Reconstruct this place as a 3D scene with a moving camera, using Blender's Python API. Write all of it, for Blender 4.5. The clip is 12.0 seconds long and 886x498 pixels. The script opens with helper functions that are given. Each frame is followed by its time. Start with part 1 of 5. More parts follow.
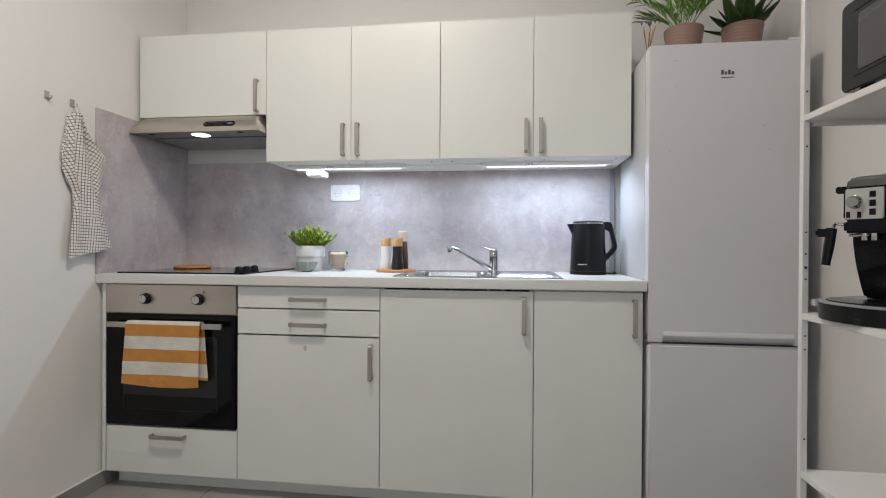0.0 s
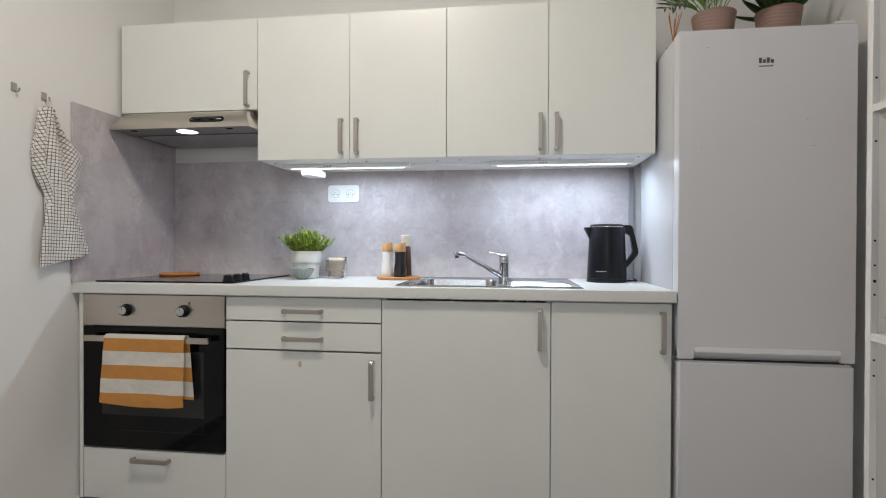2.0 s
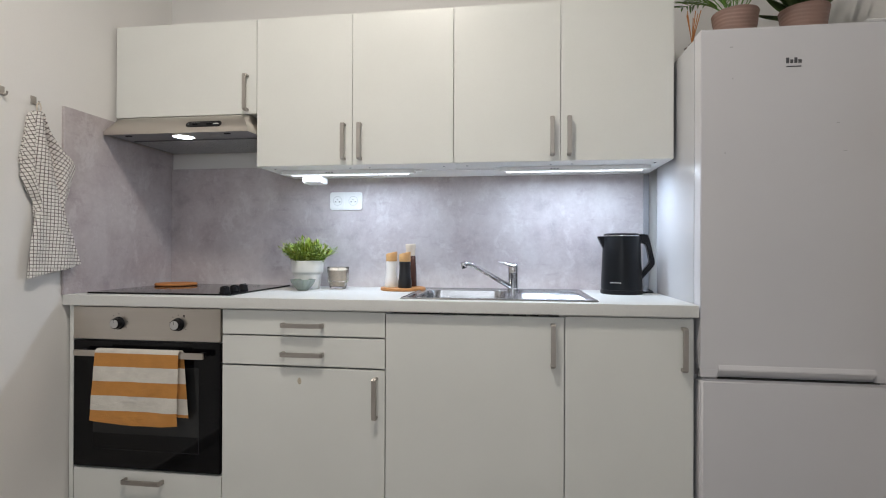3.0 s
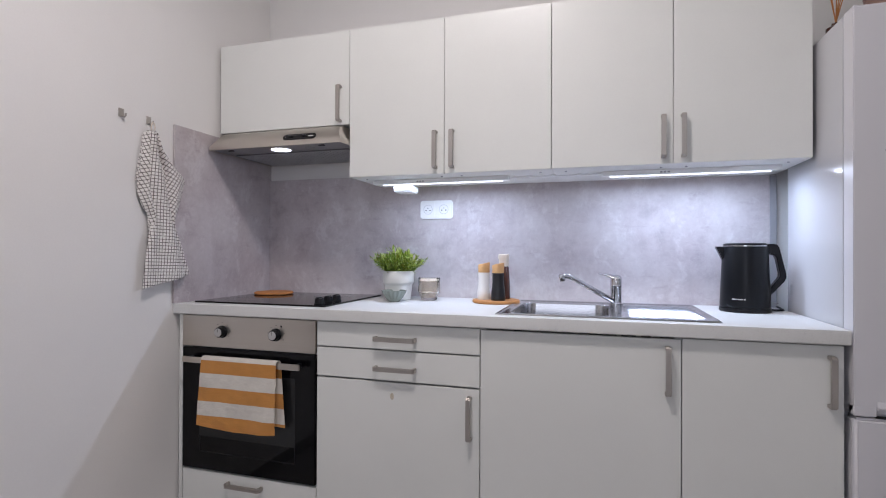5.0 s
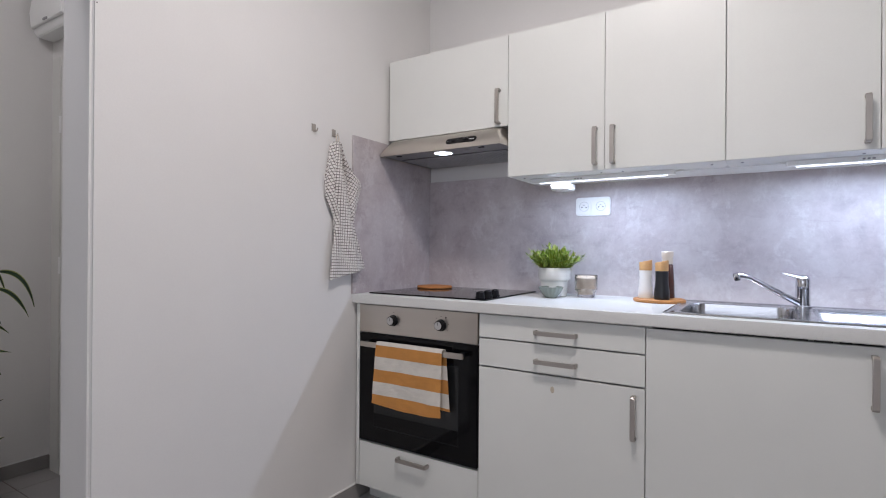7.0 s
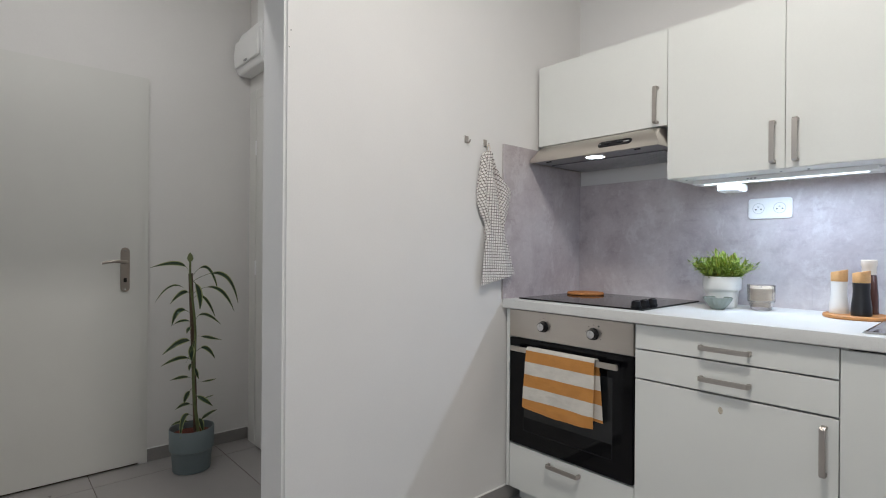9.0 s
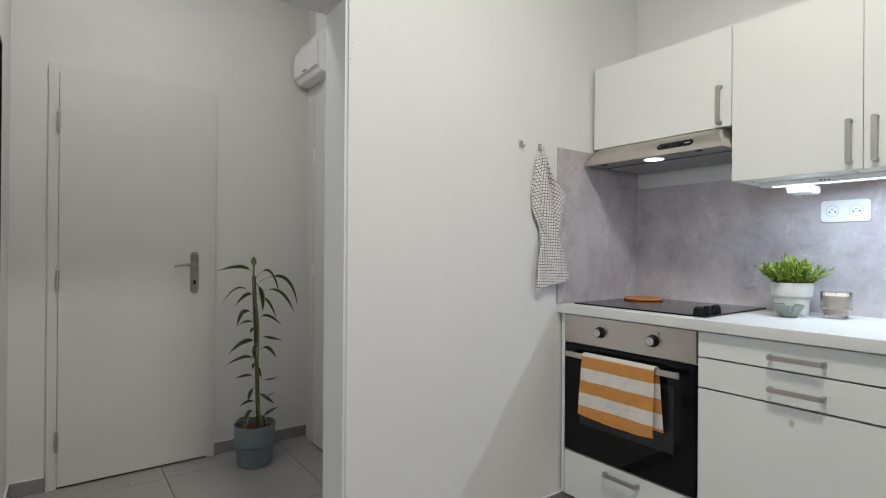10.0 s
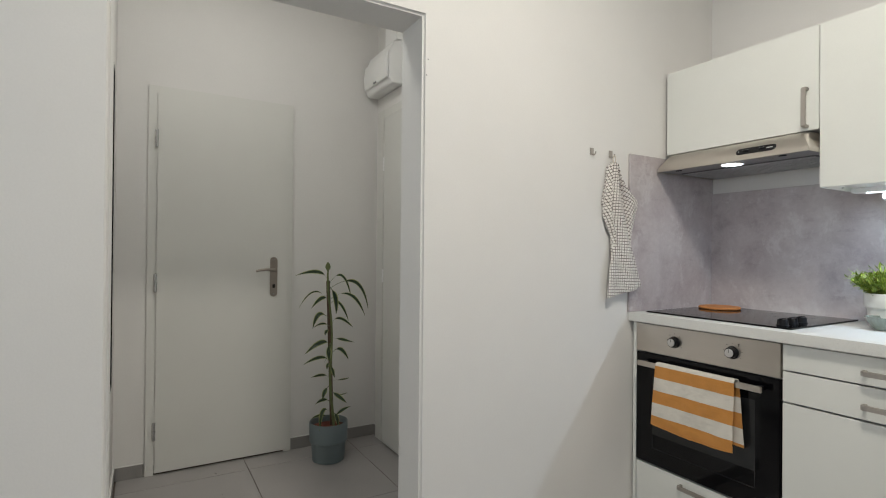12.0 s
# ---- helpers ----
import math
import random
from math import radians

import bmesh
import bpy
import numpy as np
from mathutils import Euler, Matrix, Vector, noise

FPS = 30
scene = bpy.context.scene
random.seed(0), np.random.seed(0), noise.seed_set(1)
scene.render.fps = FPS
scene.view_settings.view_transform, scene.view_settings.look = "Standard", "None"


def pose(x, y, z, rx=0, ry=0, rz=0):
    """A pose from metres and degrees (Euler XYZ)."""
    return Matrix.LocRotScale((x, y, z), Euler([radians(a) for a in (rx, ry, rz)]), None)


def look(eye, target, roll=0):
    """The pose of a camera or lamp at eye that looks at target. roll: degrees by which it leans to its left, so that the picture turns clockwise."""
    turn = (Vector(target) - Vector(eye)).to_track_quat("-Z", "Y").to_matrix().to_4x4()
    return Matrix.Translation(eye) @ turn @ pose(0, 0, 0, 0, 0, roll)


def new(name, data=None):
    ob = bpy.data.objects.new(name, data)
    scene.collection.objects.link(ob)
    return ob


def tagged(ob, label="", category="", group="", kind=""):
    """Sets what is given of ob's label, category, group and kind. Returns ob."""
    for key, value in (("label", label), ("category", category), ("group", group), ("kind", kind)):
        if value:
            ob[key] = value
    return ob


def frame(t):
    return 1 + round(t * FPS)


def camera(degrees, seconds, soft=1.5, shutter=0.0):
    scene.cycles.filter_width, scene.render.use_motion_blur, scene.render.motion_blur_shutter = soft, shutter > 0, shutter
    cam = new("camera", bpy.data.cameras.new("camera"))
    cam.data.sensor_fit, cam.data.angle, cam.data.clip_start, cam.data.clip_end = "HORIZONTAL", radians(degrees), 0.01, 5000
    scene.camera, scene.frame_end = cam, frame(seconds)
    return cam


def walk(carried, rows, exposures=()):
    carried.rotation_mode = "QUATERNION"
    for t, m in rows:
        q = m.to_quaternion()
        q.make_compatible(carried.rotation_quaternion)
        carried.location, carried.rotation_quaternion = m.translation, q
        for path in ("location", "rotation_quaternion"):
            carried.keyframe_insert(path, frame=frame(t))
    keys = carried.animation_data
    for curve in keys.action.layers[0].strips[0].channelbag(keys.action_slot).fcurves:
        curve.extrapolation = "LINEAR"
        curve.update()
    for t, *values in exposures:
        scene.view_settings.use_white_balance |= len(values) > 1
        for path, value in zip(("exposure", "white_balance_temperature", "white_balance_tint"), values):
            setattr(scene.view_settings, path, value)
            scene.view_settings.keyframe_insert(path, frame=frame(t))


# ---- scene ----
cam = camera(81.7, 12.0, soft=1.1)
PATH = [
    (0, (1.726, -2.555, 1.035), (1.468, -0.572, 1.024), 0.3),
    (0.5, (1.715, -2.515, 1.037), (1.455, -0.533, 1.027), 0.3),
    (1, (1.702, -2.474, 1.042), (1.441, -0.491, 1.031), 0.2),
    (1.5, (1.693, -2.424, 1.049), (1.428, -0.441, 1.038), 0.2),
    (2, (1.675, -2.383, 1.061), (1.418, -0.4, 1.047), 0.2),
    (2.5, (1.672, -2.334, 1.065), (1.407, -0.351, 1.06), 0.2),
    (2.7, (1.664, -2.321, 1.069), (1.404, -0.338, 1.073), 0.2),
    (4.3, (1.602, -2.155, 1.134), (1.152, -0.207, 1.132), 0.2),
    (4.5, (1.593, -2.173, 1.127), (1.115, -0.231, 1.132), 0.2),
    (5, (1.59, -2.209, 1.116), (1.005, -0.296, 1.127), 0.2),
    (5.5, (1.584, -2.235, 1.107), (0.872, -0.366, 1.119), 0.2),
    (6, (1.567, -2.264, 1.101), (0.744, -0.441, 1.111), 0.3),
    (6.5, (1.563, -2.277, 1.096), (0.607, -0.52, 1.107), 0.3),
    (7, (1.539, -2.302, 1.108), (0.474, -0.609, 1.111), 0.4),
    (9, (1.54, -2.347, 1.135), (0.051, -1.012, 1.134), 0.4),
    (9.5, (1.543, -2.361, 1.14), (-0.015, -1.107, 1.142), 0.4),
    (10, (1.535, -2.383, 1.145), (-0.07, -1.191, 1.151), 0.4),
    (10.5, (1.538, -2.398, 1.157), (-0.109, -1.264, 1.16), 0.4),
    (11, (1.539, -2.419, 1.161), (-0.14, -1.333, 1.166), 0.4),
    (11.5, (1.543, -2.434, 1.167), (-0.165, -1.394, 1.173), 0.5),
    (12, (1.539, -2.459, 1.17), (-0.186, -1.448, 1.18), 0.5),
]
EXPOSURES = [(0.0, -0.18, 6150, 8), (2.5, -0.18, 6120, 7), (4.5, -0.24, 5900, 14), (5.5, -0.26, 5700, 17), (7.0, -0.17, 5750, 14),
             (9.0, -0.10, 5800, 7), (10.5, -0.03, 5900, 4), (12.0, -0.02, 6070, 4)]
walk(cam, [(t, look(eye, target, roll)) for t, eye, target, roll in PATH], EXPOSURES)

# ---- world, lamps, exposure ----
world = bpy.data.worlds.new("world")
world.use_nodes = True
world.node_tree.nodes["Background"].inputs[0].default_value = (0.05, 0.05, 0.055, 1)
world.node_tree.nodes["Background"].inputs[1].default_value = 0.3
scene.world = world


def area_lamp(name, loc, sx, sy, watts, colour, shape="RECTANGLE", target=None):
    data = bpy.data.lights.new(name, "AREA")
    data.shape, data.size, data.size_y = shape, sx, sy
    data.energy, data.color = watts, colour
    ob = new(name, data)
    ob.location = loc
    return ob


WARM, COOL, FILL_TINT = (1.0, 0.88, 0.75), (0.76, 0.86, 1.0), (0.92, 0.94, 0.97)
KITCHEN_LAMP = (1.16, -1.49)
HALL_FILL = (-0.58, -2.12)
area_lamp("kitchen_lamp_light", (1.16, -1.49, 2.762), 0.30, 0.30, 27.0, WARM, "DISK")
# unseen hall source, added to brighten the hall past the doorway
area_lamp("hall_fill_light", (-0.58, -2.12, 2.762), 0.24, 0.24, 6.2, (1.0, 0.92, 0.84), "DISK")
# the strips sit in slanted profiles
for strip, sx, watts in (("led_light_left", 0.978, 3.6), ("led_light_right", 1.882, 3.9)):
    area_lamp(strip, (sx, -0.243, 1.3852), 0.51, 0.008, watts, COOL).rotation_euler = (radians(1), 0, 0)
# fill light set in the added, unseen window behind the viewpoint
area_lamp("rear_fill_light", (1.37, -4.13, 1.55), 1.1, 1.3, 13.0, FILL_TINT).rotation_euler = (radians(90), 0, 0)
area_lamp("hood_light", (0.325, -0.375, 1.532), 0.07, 0.07, 0.25, (0.92, 0.94, 1.0), "DISK")


# ---- materials ----
def principled(name):
    m = bpy.data.materials.new(name)
    m.use_nodes = True
    nt = m.node_tree
    return m, nt, nt.nodes["Principled BSDF"]


def noise_node(nt, scale, detail=4.0, rough=0.55, stretch=(1, 1, 1), random_shift=False, distortion=0.0):
    tc = nt.nodes.new("ShaderNodeTexCoord")
    mp = nt.nodes.new("ShaderNodeMapping")
    mp.inputs["Scale"].default_value = stretch
    nt.links.new(tc.outputs["Object"], mp.inputs["Vector"])
    if random_shift:
        info = nt.nodes.new("ShaderNodeObjectInfo")
        mul = nt.nodes.new("ShaderNodeMath")
        mul.operation = "MULTIPLY"
        mul.inputs[1].default_value = 37.0
        nt.links.new(info.outputs["Random"], mul.inputs[0])
        nt.links.new(mul.outputs[0], mp.inputs["Location"])
    n = nt.nodes.new("ShaderNodeTexNoise")
    n.inputs["Scale"].default_value = scale
    n.inputs["Detail"].default_value = detail
    n.inputs["Roughness"].default_value = rough
    n.inputs["Distortion"].default_value = distortion
    nt.links.new(mp.outputs[0], n.inputs["Vector"])
    return n


def ramp(nt, src, stops):
    r = nt.nodes.new("ShaderNodeValToRGB")
    e = r.color_ramp.elements
    while len(e) < len(stops):
        e.new(0.5)
    for el, (p, c) in zip(e, stops):
        el.position = p
        el.color = (*c, 1) if len(c) == 3 else c
    nt.links.new(src, r.inputs[0])
    return r


def mix(nt, a, b, fac, blend="MIX"):
    m = nt.nodes.new("ShaderNodeMix")
    m.data_type, m.blend_type = "RGBA", blend
    for sock, v in ((m.inputs[6], a), (m.inputs[7], b), (m.inputs[0], fac)):
        if isinstance(v, (int, float)):
            sock.default_value = v
        elif isinstance(v, tuple):
            sock.default_value = (*v, 1)
        else:
            nt.links.new(v, sock)
    return m.outputs[2]


def bump(nt, bsdf, src, strength, distance=0.001):
    b = nt.nodes.new("ShaderNodeBump")
    b.inputs["Strength"].default_value = strength
    b.inputs["Distance"].default_value = distance
    nt.links.new(src, b.inputs["Height"])
    nt.links.new(b.outputs[0], bsdf.inputs["Normal"])


def surface(name, colour, rough=0.5, metal=0.0, vary=0.08, big=3.0, fine=120.0, bumpy=0.1, stretch=(1, 1, 1),
            rough_vary=0.08, coat=0.0, random_shift=False, shine=0.5):
    """Two scales of variation in colour, gloss and relief."""
    m, nt, b = principled(name)
    n1 = noise_node(nt, big, 5, 0.6, stretch, random_shift)
    n2 = noise_node(nt, fine, 3, 0.6, stretch, random_shift)
    dark = tuple(c * (1 - vary) for c in colour)
    light = tuple(min(1, c * (1 + vary * 0.6)) for c in colour)
    c1 = ramp(nt, n1.outputs[0], [(0.3, dark), (0.7, light)])
    c2 = ramp(nt, n2.outputs[0], [(0.3, (1 - vary * 0.6,) * 3), (0.7, (1, 1, 1))])
    nt.links.new(mix(nt, c1.outputs[0], c2.outputs[0], 1.0, "MULTIPLY"), b.inputs["Base Color"])
    rr = ramp(nt, n1.outputs[0], [(0.3, (max(0.02, rough - rough_vary),) * 3), (0.7, (min(1, rough + rough_vary),) * 3)])
    nt.links.new(rr.outputs[0], b.inputs["Roughness"])
    b.inputs["Metallic"].default_value = metal
    b.inputs["Coat Weight"].default_value = coat
    b.inputs["Specular IOR Level"].default_value = shine
    if bumpy:
        bump(nt, b, n2.outputs[0], bumpy, 0.001)
    return m


def concrete_laminate():
    m, nt, b = principled("concrete_laminate")
    n1 = noise_node(nt, 2.8, 9, 0.66, distortion=0.15)
    n2 = noise_node(nt, 8.0, 7, 0.6, distortion=0.25)
    n3 = noise_node(nt, 60.0, 4, 0.6)
    n4 = noise_node(nt, 7.0, 5, 0.6, (1, 1, 0.8))
    n5 = noise_node(nt, 7.0, 8, 0.75, (1, 1, 0.8), distortion=0.3)
    base = ramp(nt, n1.outputs[0], [(0.32, (0.41, 0.357, 0.367)), (0.5, (0.51, 0.462, 0.470)), (0.68, (0.60, 0.560, 0.564))])
    n6 = noise_node(nt, 16.0, 7, 0.7, (0.4, 0.4, 1.3), distortion=0.2)
    streak = ramp(nt, n6.outputs[0], [(0.30, (0.80, 0.76, 0.79)), (0.44, (1, 1, 1)), (0.62, (1, 1, 1)), (0.74, (1.07, 1.07, 1.06))])
    cloud = ramp(nt, n2.outputs[0], [(0.32, (0.85, 0.82, 0.84)), (0.54, (1, 1, 1)), (0.75, (1.0, 1.0, 1.0))])
    spots = ramp(nt, n4.outputs[0], [(0.28, (0.60, 0.56, 0.59)), (0.42, (1, 1, 1))])
    c = mix(nt, base.outputs[0], cloud.outputs[0], 0.9, "MULTIPLY")
    c = mix(nt, c, spots.outputs[0], 0.5, "MULTIPLY")
    c = mix(nt, c, streak.outputs[0], 0.8, "MULTIPLY")
    scrape = ramp(nt, n5.outputs[0], [(0.54, (0, 0, 0)), (0.61, (0.40, 0.40, 0.40)), (0.69, (0, 0, 0))])
    c = mix(nt, c, (0.70, 0.68, 0.68), scrape.outputs[0])
    n7 = noise_node(nt, 22.0, 9, 0.8, (1, 1, 0.7), distortion=0.5)
    scratch = ramp(nt, n7.outputs[0], [(0.50, (0, 0, 0)), (0.535, (0.15, 0.15, 0.15)), (0.57, (0, 0, 0))])
    c = mix(nt, c, (0.72, 0.70, 0.70), scratch.outputs[0])
    grain = ramp(nt, n3.outputs[0], [(0.3, (0.94, 0.94, 0.94)), (0.7, (1, 1, 1))])
    nt.links.new(mix(nt, c, grain.outputs[0], 1.0, "MULTIPLY"), b.inputs["Base Color"])
    r = ramp(nt, n2.outputs[0], [(0.3, (0.38,) * 3), (0.7, (0.52,) * 3)])
    nt.links.new(r.outputs[0], b.inputs["Roughness"])
    bump(nt, b, n3.outputs[0], 0.12)
    return m


def speckled_worktop():
    m, nt, b = principled("speckled_worktop")
    n1 = noise_node(nt, 420.0, 2, 0.6)
    n2 = noise_node(nt, 4.0, 4, 0.6)
    n3 = noise_node(nt, 150.0, 3, 0.7)
    c = ramp(nt, n1.outputs[0], [(0.32, (0.60, 0.60, 0.585)), (0.42, (0.68, 0.68, 0.665))])
    d = ramp(nt, n3.outputs[0], [(0.28, (0.94, 0.94, 0.93)), (0.45, (1, 1, 1))])
    e = ramp(nt, n2.outputs[0], [(0.3, (0.95, 0.95, 0.94)), (0.7, (1, 1, 1))])
    x = mix(nt, c.outputs[0], d.outputs[0], 1.0, "MULTIPLY")
    nt.links.new(mix(nt, x, e.outputs[0], 1.0, "MULTIPLY"), b.inputs["Base Color"])
    b.inputs["Roughness"].default_value = 0.38
    bump(nt, b, n3.outputs[0], 0.06)
    return m


def line_mask(nt, coord, period, width):
    """1 on thin lines that repeat along one coordinate."""
    a = nt.nodes.new("ShaderNodeMath")
    a.operation = "PINGPONG"
    a.inputs[1].default_value = period / 2
    nt.links.new(coord, a.inputs[0])
    s = nt.nodes.new("ShaderNodeMath")
    s.operation = "LESS_THAN"
    s.inputs[1].default_value = width / 2
    nt.links.new(a.outputs[0], s.inputs[0])
    return s.outputs[0]


def checked_cloth():
    m, nt, b = principled("checked_cloth")
    uv = nt.nodes.new("ShaderNodeUVMap")
    sep = nt.nodes.new("ShaderNodeSeparateXYZ")
    nt.links.new(uv.outputs[0], sep.inputs[0])
    lu = line_mask(nt, sep.outputs[0], 0.0122, 0.0022)
    lv = line_mask(nt, sep.outputs[1], 0.0122, 0.0022)
    n = noise_node(nt, 900.0, 2, 0.6)
    n2 = noise_node(nt, 25.0, 4, 0.6)
    cloth = ramp(nt, n2.outputs[0], [(0.3, (0.72, 0.685, 0.65)), (0.7, (0.82, 0.785, 0.75))])
    c = mix(nt, cloth.outputs[0], (0.115, 0.09, 0.085), lu)
    c = mix(nt, c, (0.115, 0.09, 0.085), lv)
    nt.links.new(c, b.inputs["Base Color"])
    b.inputs["Roughness"].default_value = 0.95
    b.inputs["Sheen Weight"].default_value = 0.2
    bump(nt, b, n.outputs[0], 0.4)
    return m


def striped_cloth():
    m, nt, b = principled("striped_cloth")
    uv = nt.nodes.new("ShaderNodeUVMap")
    sep = nt.nodes.new("ShaderNodeSeparateXYZ")
    nt.links.new(uv.outputs[0], sep.inputs[0])
    r = nt.nodes.new("ShaderNodeValToRGB")
    r.color_ramp.interpolation = "CONSTANT"
    orange, white = (0.60, 0.265, 0.055, 1), (0.74, 0.70, 0.63, 1)
    stops = [(0.0, white), (0.035, orange), (0.215, white), (0.415, orange), (0.61, white), (0.815, orange)]
    e = r.color_ramp.elements
    while len(e) < len(stops):
        e.new(0.9)
    for el, (p, c) in zip(e, stops):
        el.position, el.color = p, c
    nt.links.new(sep.outputs[1], r.inputs[0])
    n = noise_node(nt, 700.0, 2, 0.6)
    n2 = noise_node(nt, 20.0, 5, 0.6)
    wear = ramp(nt, n2.outputs[0], [(0.3, (0.86, 0.86, 0.86)), (0.7, (1, 1, 1))])
    nt.links.new(mix(nt, r.outputs[0], wear.outputs[0], 1.0, "MULTIPLY"), b.inputs["Base Color"])
    b.inputs["Roughness"].default_value = 0.92
    b.inputs["Sheen Weight"].default_value = 0.2
    creases = noise_node(nt, 22.0, 5, 0.65, (0.7, 1, 1.6), distortion=0.6)
    weave = nt.nodes.new("ShaderNodeMath")
    weave.operation = "MULTIPLY_ADD"
    weave.inputs[1].default_value = 5.0
    nt.links.new(creases.outputs[0], weave.inputs[0])
    nt.links.new(n.outputs[0], weave.inputs[2])
    bump(nt, b, weave.outputs[0], 0.45, 0.0014)
    return m


def leaf_material(name, mid, edge, rough=0.4, edge_at=0.62):
    """Green with a paler rim across the leaf's width."""
    m, nt, b = principled(name)
    uv = nt.nodes.new("ShaderNodeUVMap")
    sep = nt.nodes.new("ShaderNodeSeparateXYZ")
    nt.links.new(uv.outputs[0], sep.inputs[0])
    r = ramp(nt, sep.outputs[0], [(0.0, mid), (edge_at, mid), (min(0.97, edge_at + 0.12), edge)])
    n = noise_node(nt, 40.0, 4, 0.6)
    v = ramp(nt, n.outputs[0], [(0.3, (0.7, 0.75, 0.7)), (0.7, (1.15, 1.12, 1.0))])
    nt.links.new(mix(nt, r.outputs[0], v.outputs[0], 1.0, "MULTIPLY"), b.inputs["Base Color"])
    b.inputs["Roughness"].default_value = rough
    b.inputs["Subsurface Weight"].default_value = 0.05
    return m


def glass(name, colour=(1, 1, 1), rough=0.0, ior=1.45):
    m, nt, b = principled(name)
    b.inputs["Base Color"].default_value = (*colour, 1)
    b.inputs["Transmission Weight"].default_value = 1.0
    b.inputs["Roughness"].default_value = rough
    b.inputs["IOR"].default_value = ior
    return m


def glow(name, colour, strength):
    m, nt, b = principled(name)
    b.inputs["Base Color"].default_value = (0.8, 0.8, 0.8, 1)
    b.inputs["Emission Color"].default_value = (*colour, 1)
    b.inputs["Emission Strength"].default_value = strength
    return m


PLASTER = surface("plaster_paint", (0.78, 0.765, 0.745), 0.85, vary=0.035, big=1.3, fine=160, bumpy=0.22)
CEILING = surface("ceiling_paint", (0.8, 0.79, 0.77), 0.9, vary=0.03, big=1.0, fine=140, bumpy=0.15)
CONCRETE = concrete_laminate()
LACQUER = surface("white_lacquer", (0.775, 0.78, 0.745), 0.36, vary=0.03, big=2.2, fine=260, bumpy=0.02, rough_vary=0.05)
CARCASS = surface("white_melamine", (0.82, 0.815, 0.80), 0.85, vary=0.03, bumpy=0.03)
CARCASS.node_tree.nodes["Principled BSDF"].inputs["Specular IOR Level"].default_value = 0.15
WORKTOP = speckled_worktop()
HANDLE = surface("satin_nickel", (0.47, 0.435, 0.40), 0.42, 0.85, vary=0.06, big=12, fine=300, bumpy=0.03)
STEEL = surface("brushed_steel", (0.56, 0.52, 0.47), 0.29, 0.95, vary=0.035, big=6, fine=160, bumpy=0.04, stretch=(0.06, 1, 3), rough_vary=0.02)
SINK_STEEL = surface("sink_steel", (0.50, 0.50, 0.51), 0.2, 1.0, vary=0.08, big=9, fine=220, bumpy=0.05, stretch=(0.2, 1, 1))
CHROME = surface("chrome", (0.60, 0.60, 0.61), 0.10, 1.0, vary=0.03, bumpy=0.0, rough_vary=0.04)
BLACK_GLASS = surface("black_glass", (0.003, 0.003, 0.004), 0.07, vary=0.2, big=4, fine=60, bumpy=0.0, rough_vary=0.03, shine=0.26)
BLACK_PLASTIC = surface("black_plastic", (0.006, 0.006, 0.008), 0.36, vary=0.2, big=10, fine=300, bumpy=0.06, shine=0.24)
GLOSS_BLACK = surface("gloss_black_plastic", (0.009, 0.009, 0.011), 0.16, vary=0.2, big=8, fine=200, bumpy=0.0, shine=0.3)
DARK_GAP = surface("dark_gap", (0.02, 0.02, 0.02), 0.8, vary=0.1, bumpy=0)
WHITE_PLASTIC = surface("white_plastic", (0.87, 0.87, 0.86), 0.35, vary=0.02, bumpy=0.02)
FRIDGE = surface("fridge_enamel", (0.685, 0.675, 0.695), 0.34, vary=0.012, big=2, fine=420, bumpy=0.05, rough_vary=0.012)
# sides coloured darker than the doors to offset the light strip's glare
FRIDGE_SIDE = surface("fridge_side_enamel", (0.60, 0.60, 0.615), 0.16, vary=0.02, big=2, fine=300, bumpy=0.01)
GREY_PLASTIC = surface("grey_plastic", (0.33, 0.33, 0.35), 0.4, vary=0.05, bumpy=0.03)
FILTER_RIB = surface("filter_rib", (0.62, 0.62, 0.63), 0.4, 0.7, vary=0.1, big=20, fine=300, bumpy=0.1)
FILTER = surface("grease_filter", (0.20, 0.20, 0.21), 0.45, 0.8, vary=0.15, big=20, fine=400, bumpy=0.3)
HOOD_UNDER = surface("hood_underside", (0.36, 0.355, 0.37), 0.45, 0.6, vary=0.1, big=8, fine=200, bumpy=0.05)
WOOD = surface("orange_wood", (0.55, 0.25, 0.075), 0.5, vary=0.25, big=6, fine=80, bumpy=0.1, stretch=(1, 8, 8))
PALE_WOOD = surface("pale_wood", (0.62, 0.36, 0.15), 0.5, vary=0.2, big=8, fine=90, bumpy=0.08, stretch=(1, 6, 6))
CORK = surface("terracotta_cork", (0.52, 0.21, 0.06), 0.8, vary=0.2, big=30, fine=400, bumpy=0.4)
MILL_WHITE = surface("mill_white", (0.80, 0.79, 0.77), 0.4, vary=0.02, bumpy=0.03)
MILL_BLACK = surface("mill_black", (0.010, 0.010, 0.012), 0.34, vary=0.15, bumpy=0.05)
AMBER = surface("brown_bottle", (0.075, 0.030, 0.022), 0.22, vary=0.15, bumpy=0.0)
CREAM = surface("cream_cap", (0.70, 0.62, 0.53), 0.5, vary=0.04, bumpy=0.03)
CERAMIC = surface("white_ceramic", (0.80, 0.80, 0.78), 0.32, vary=0.03, big=12, fine=300, bumpy=0.05)
BOWL = surface("grey_green_glass", (0.25, 0.29, 0.26), 0.12, vary=0.1, big=15, bumpy=0.0, coat=0.3)
SMOKED = glass("smoked_glass", (0.91, 0.885, 0.865))
WAX = surface("candle_wax", (0.72, 0.64, 0.53), 0.5, vary=0.04, big=20, bumpy=0.05)
CLEAR = glass("clear_glass", (0.96, 0.96, 0.97))
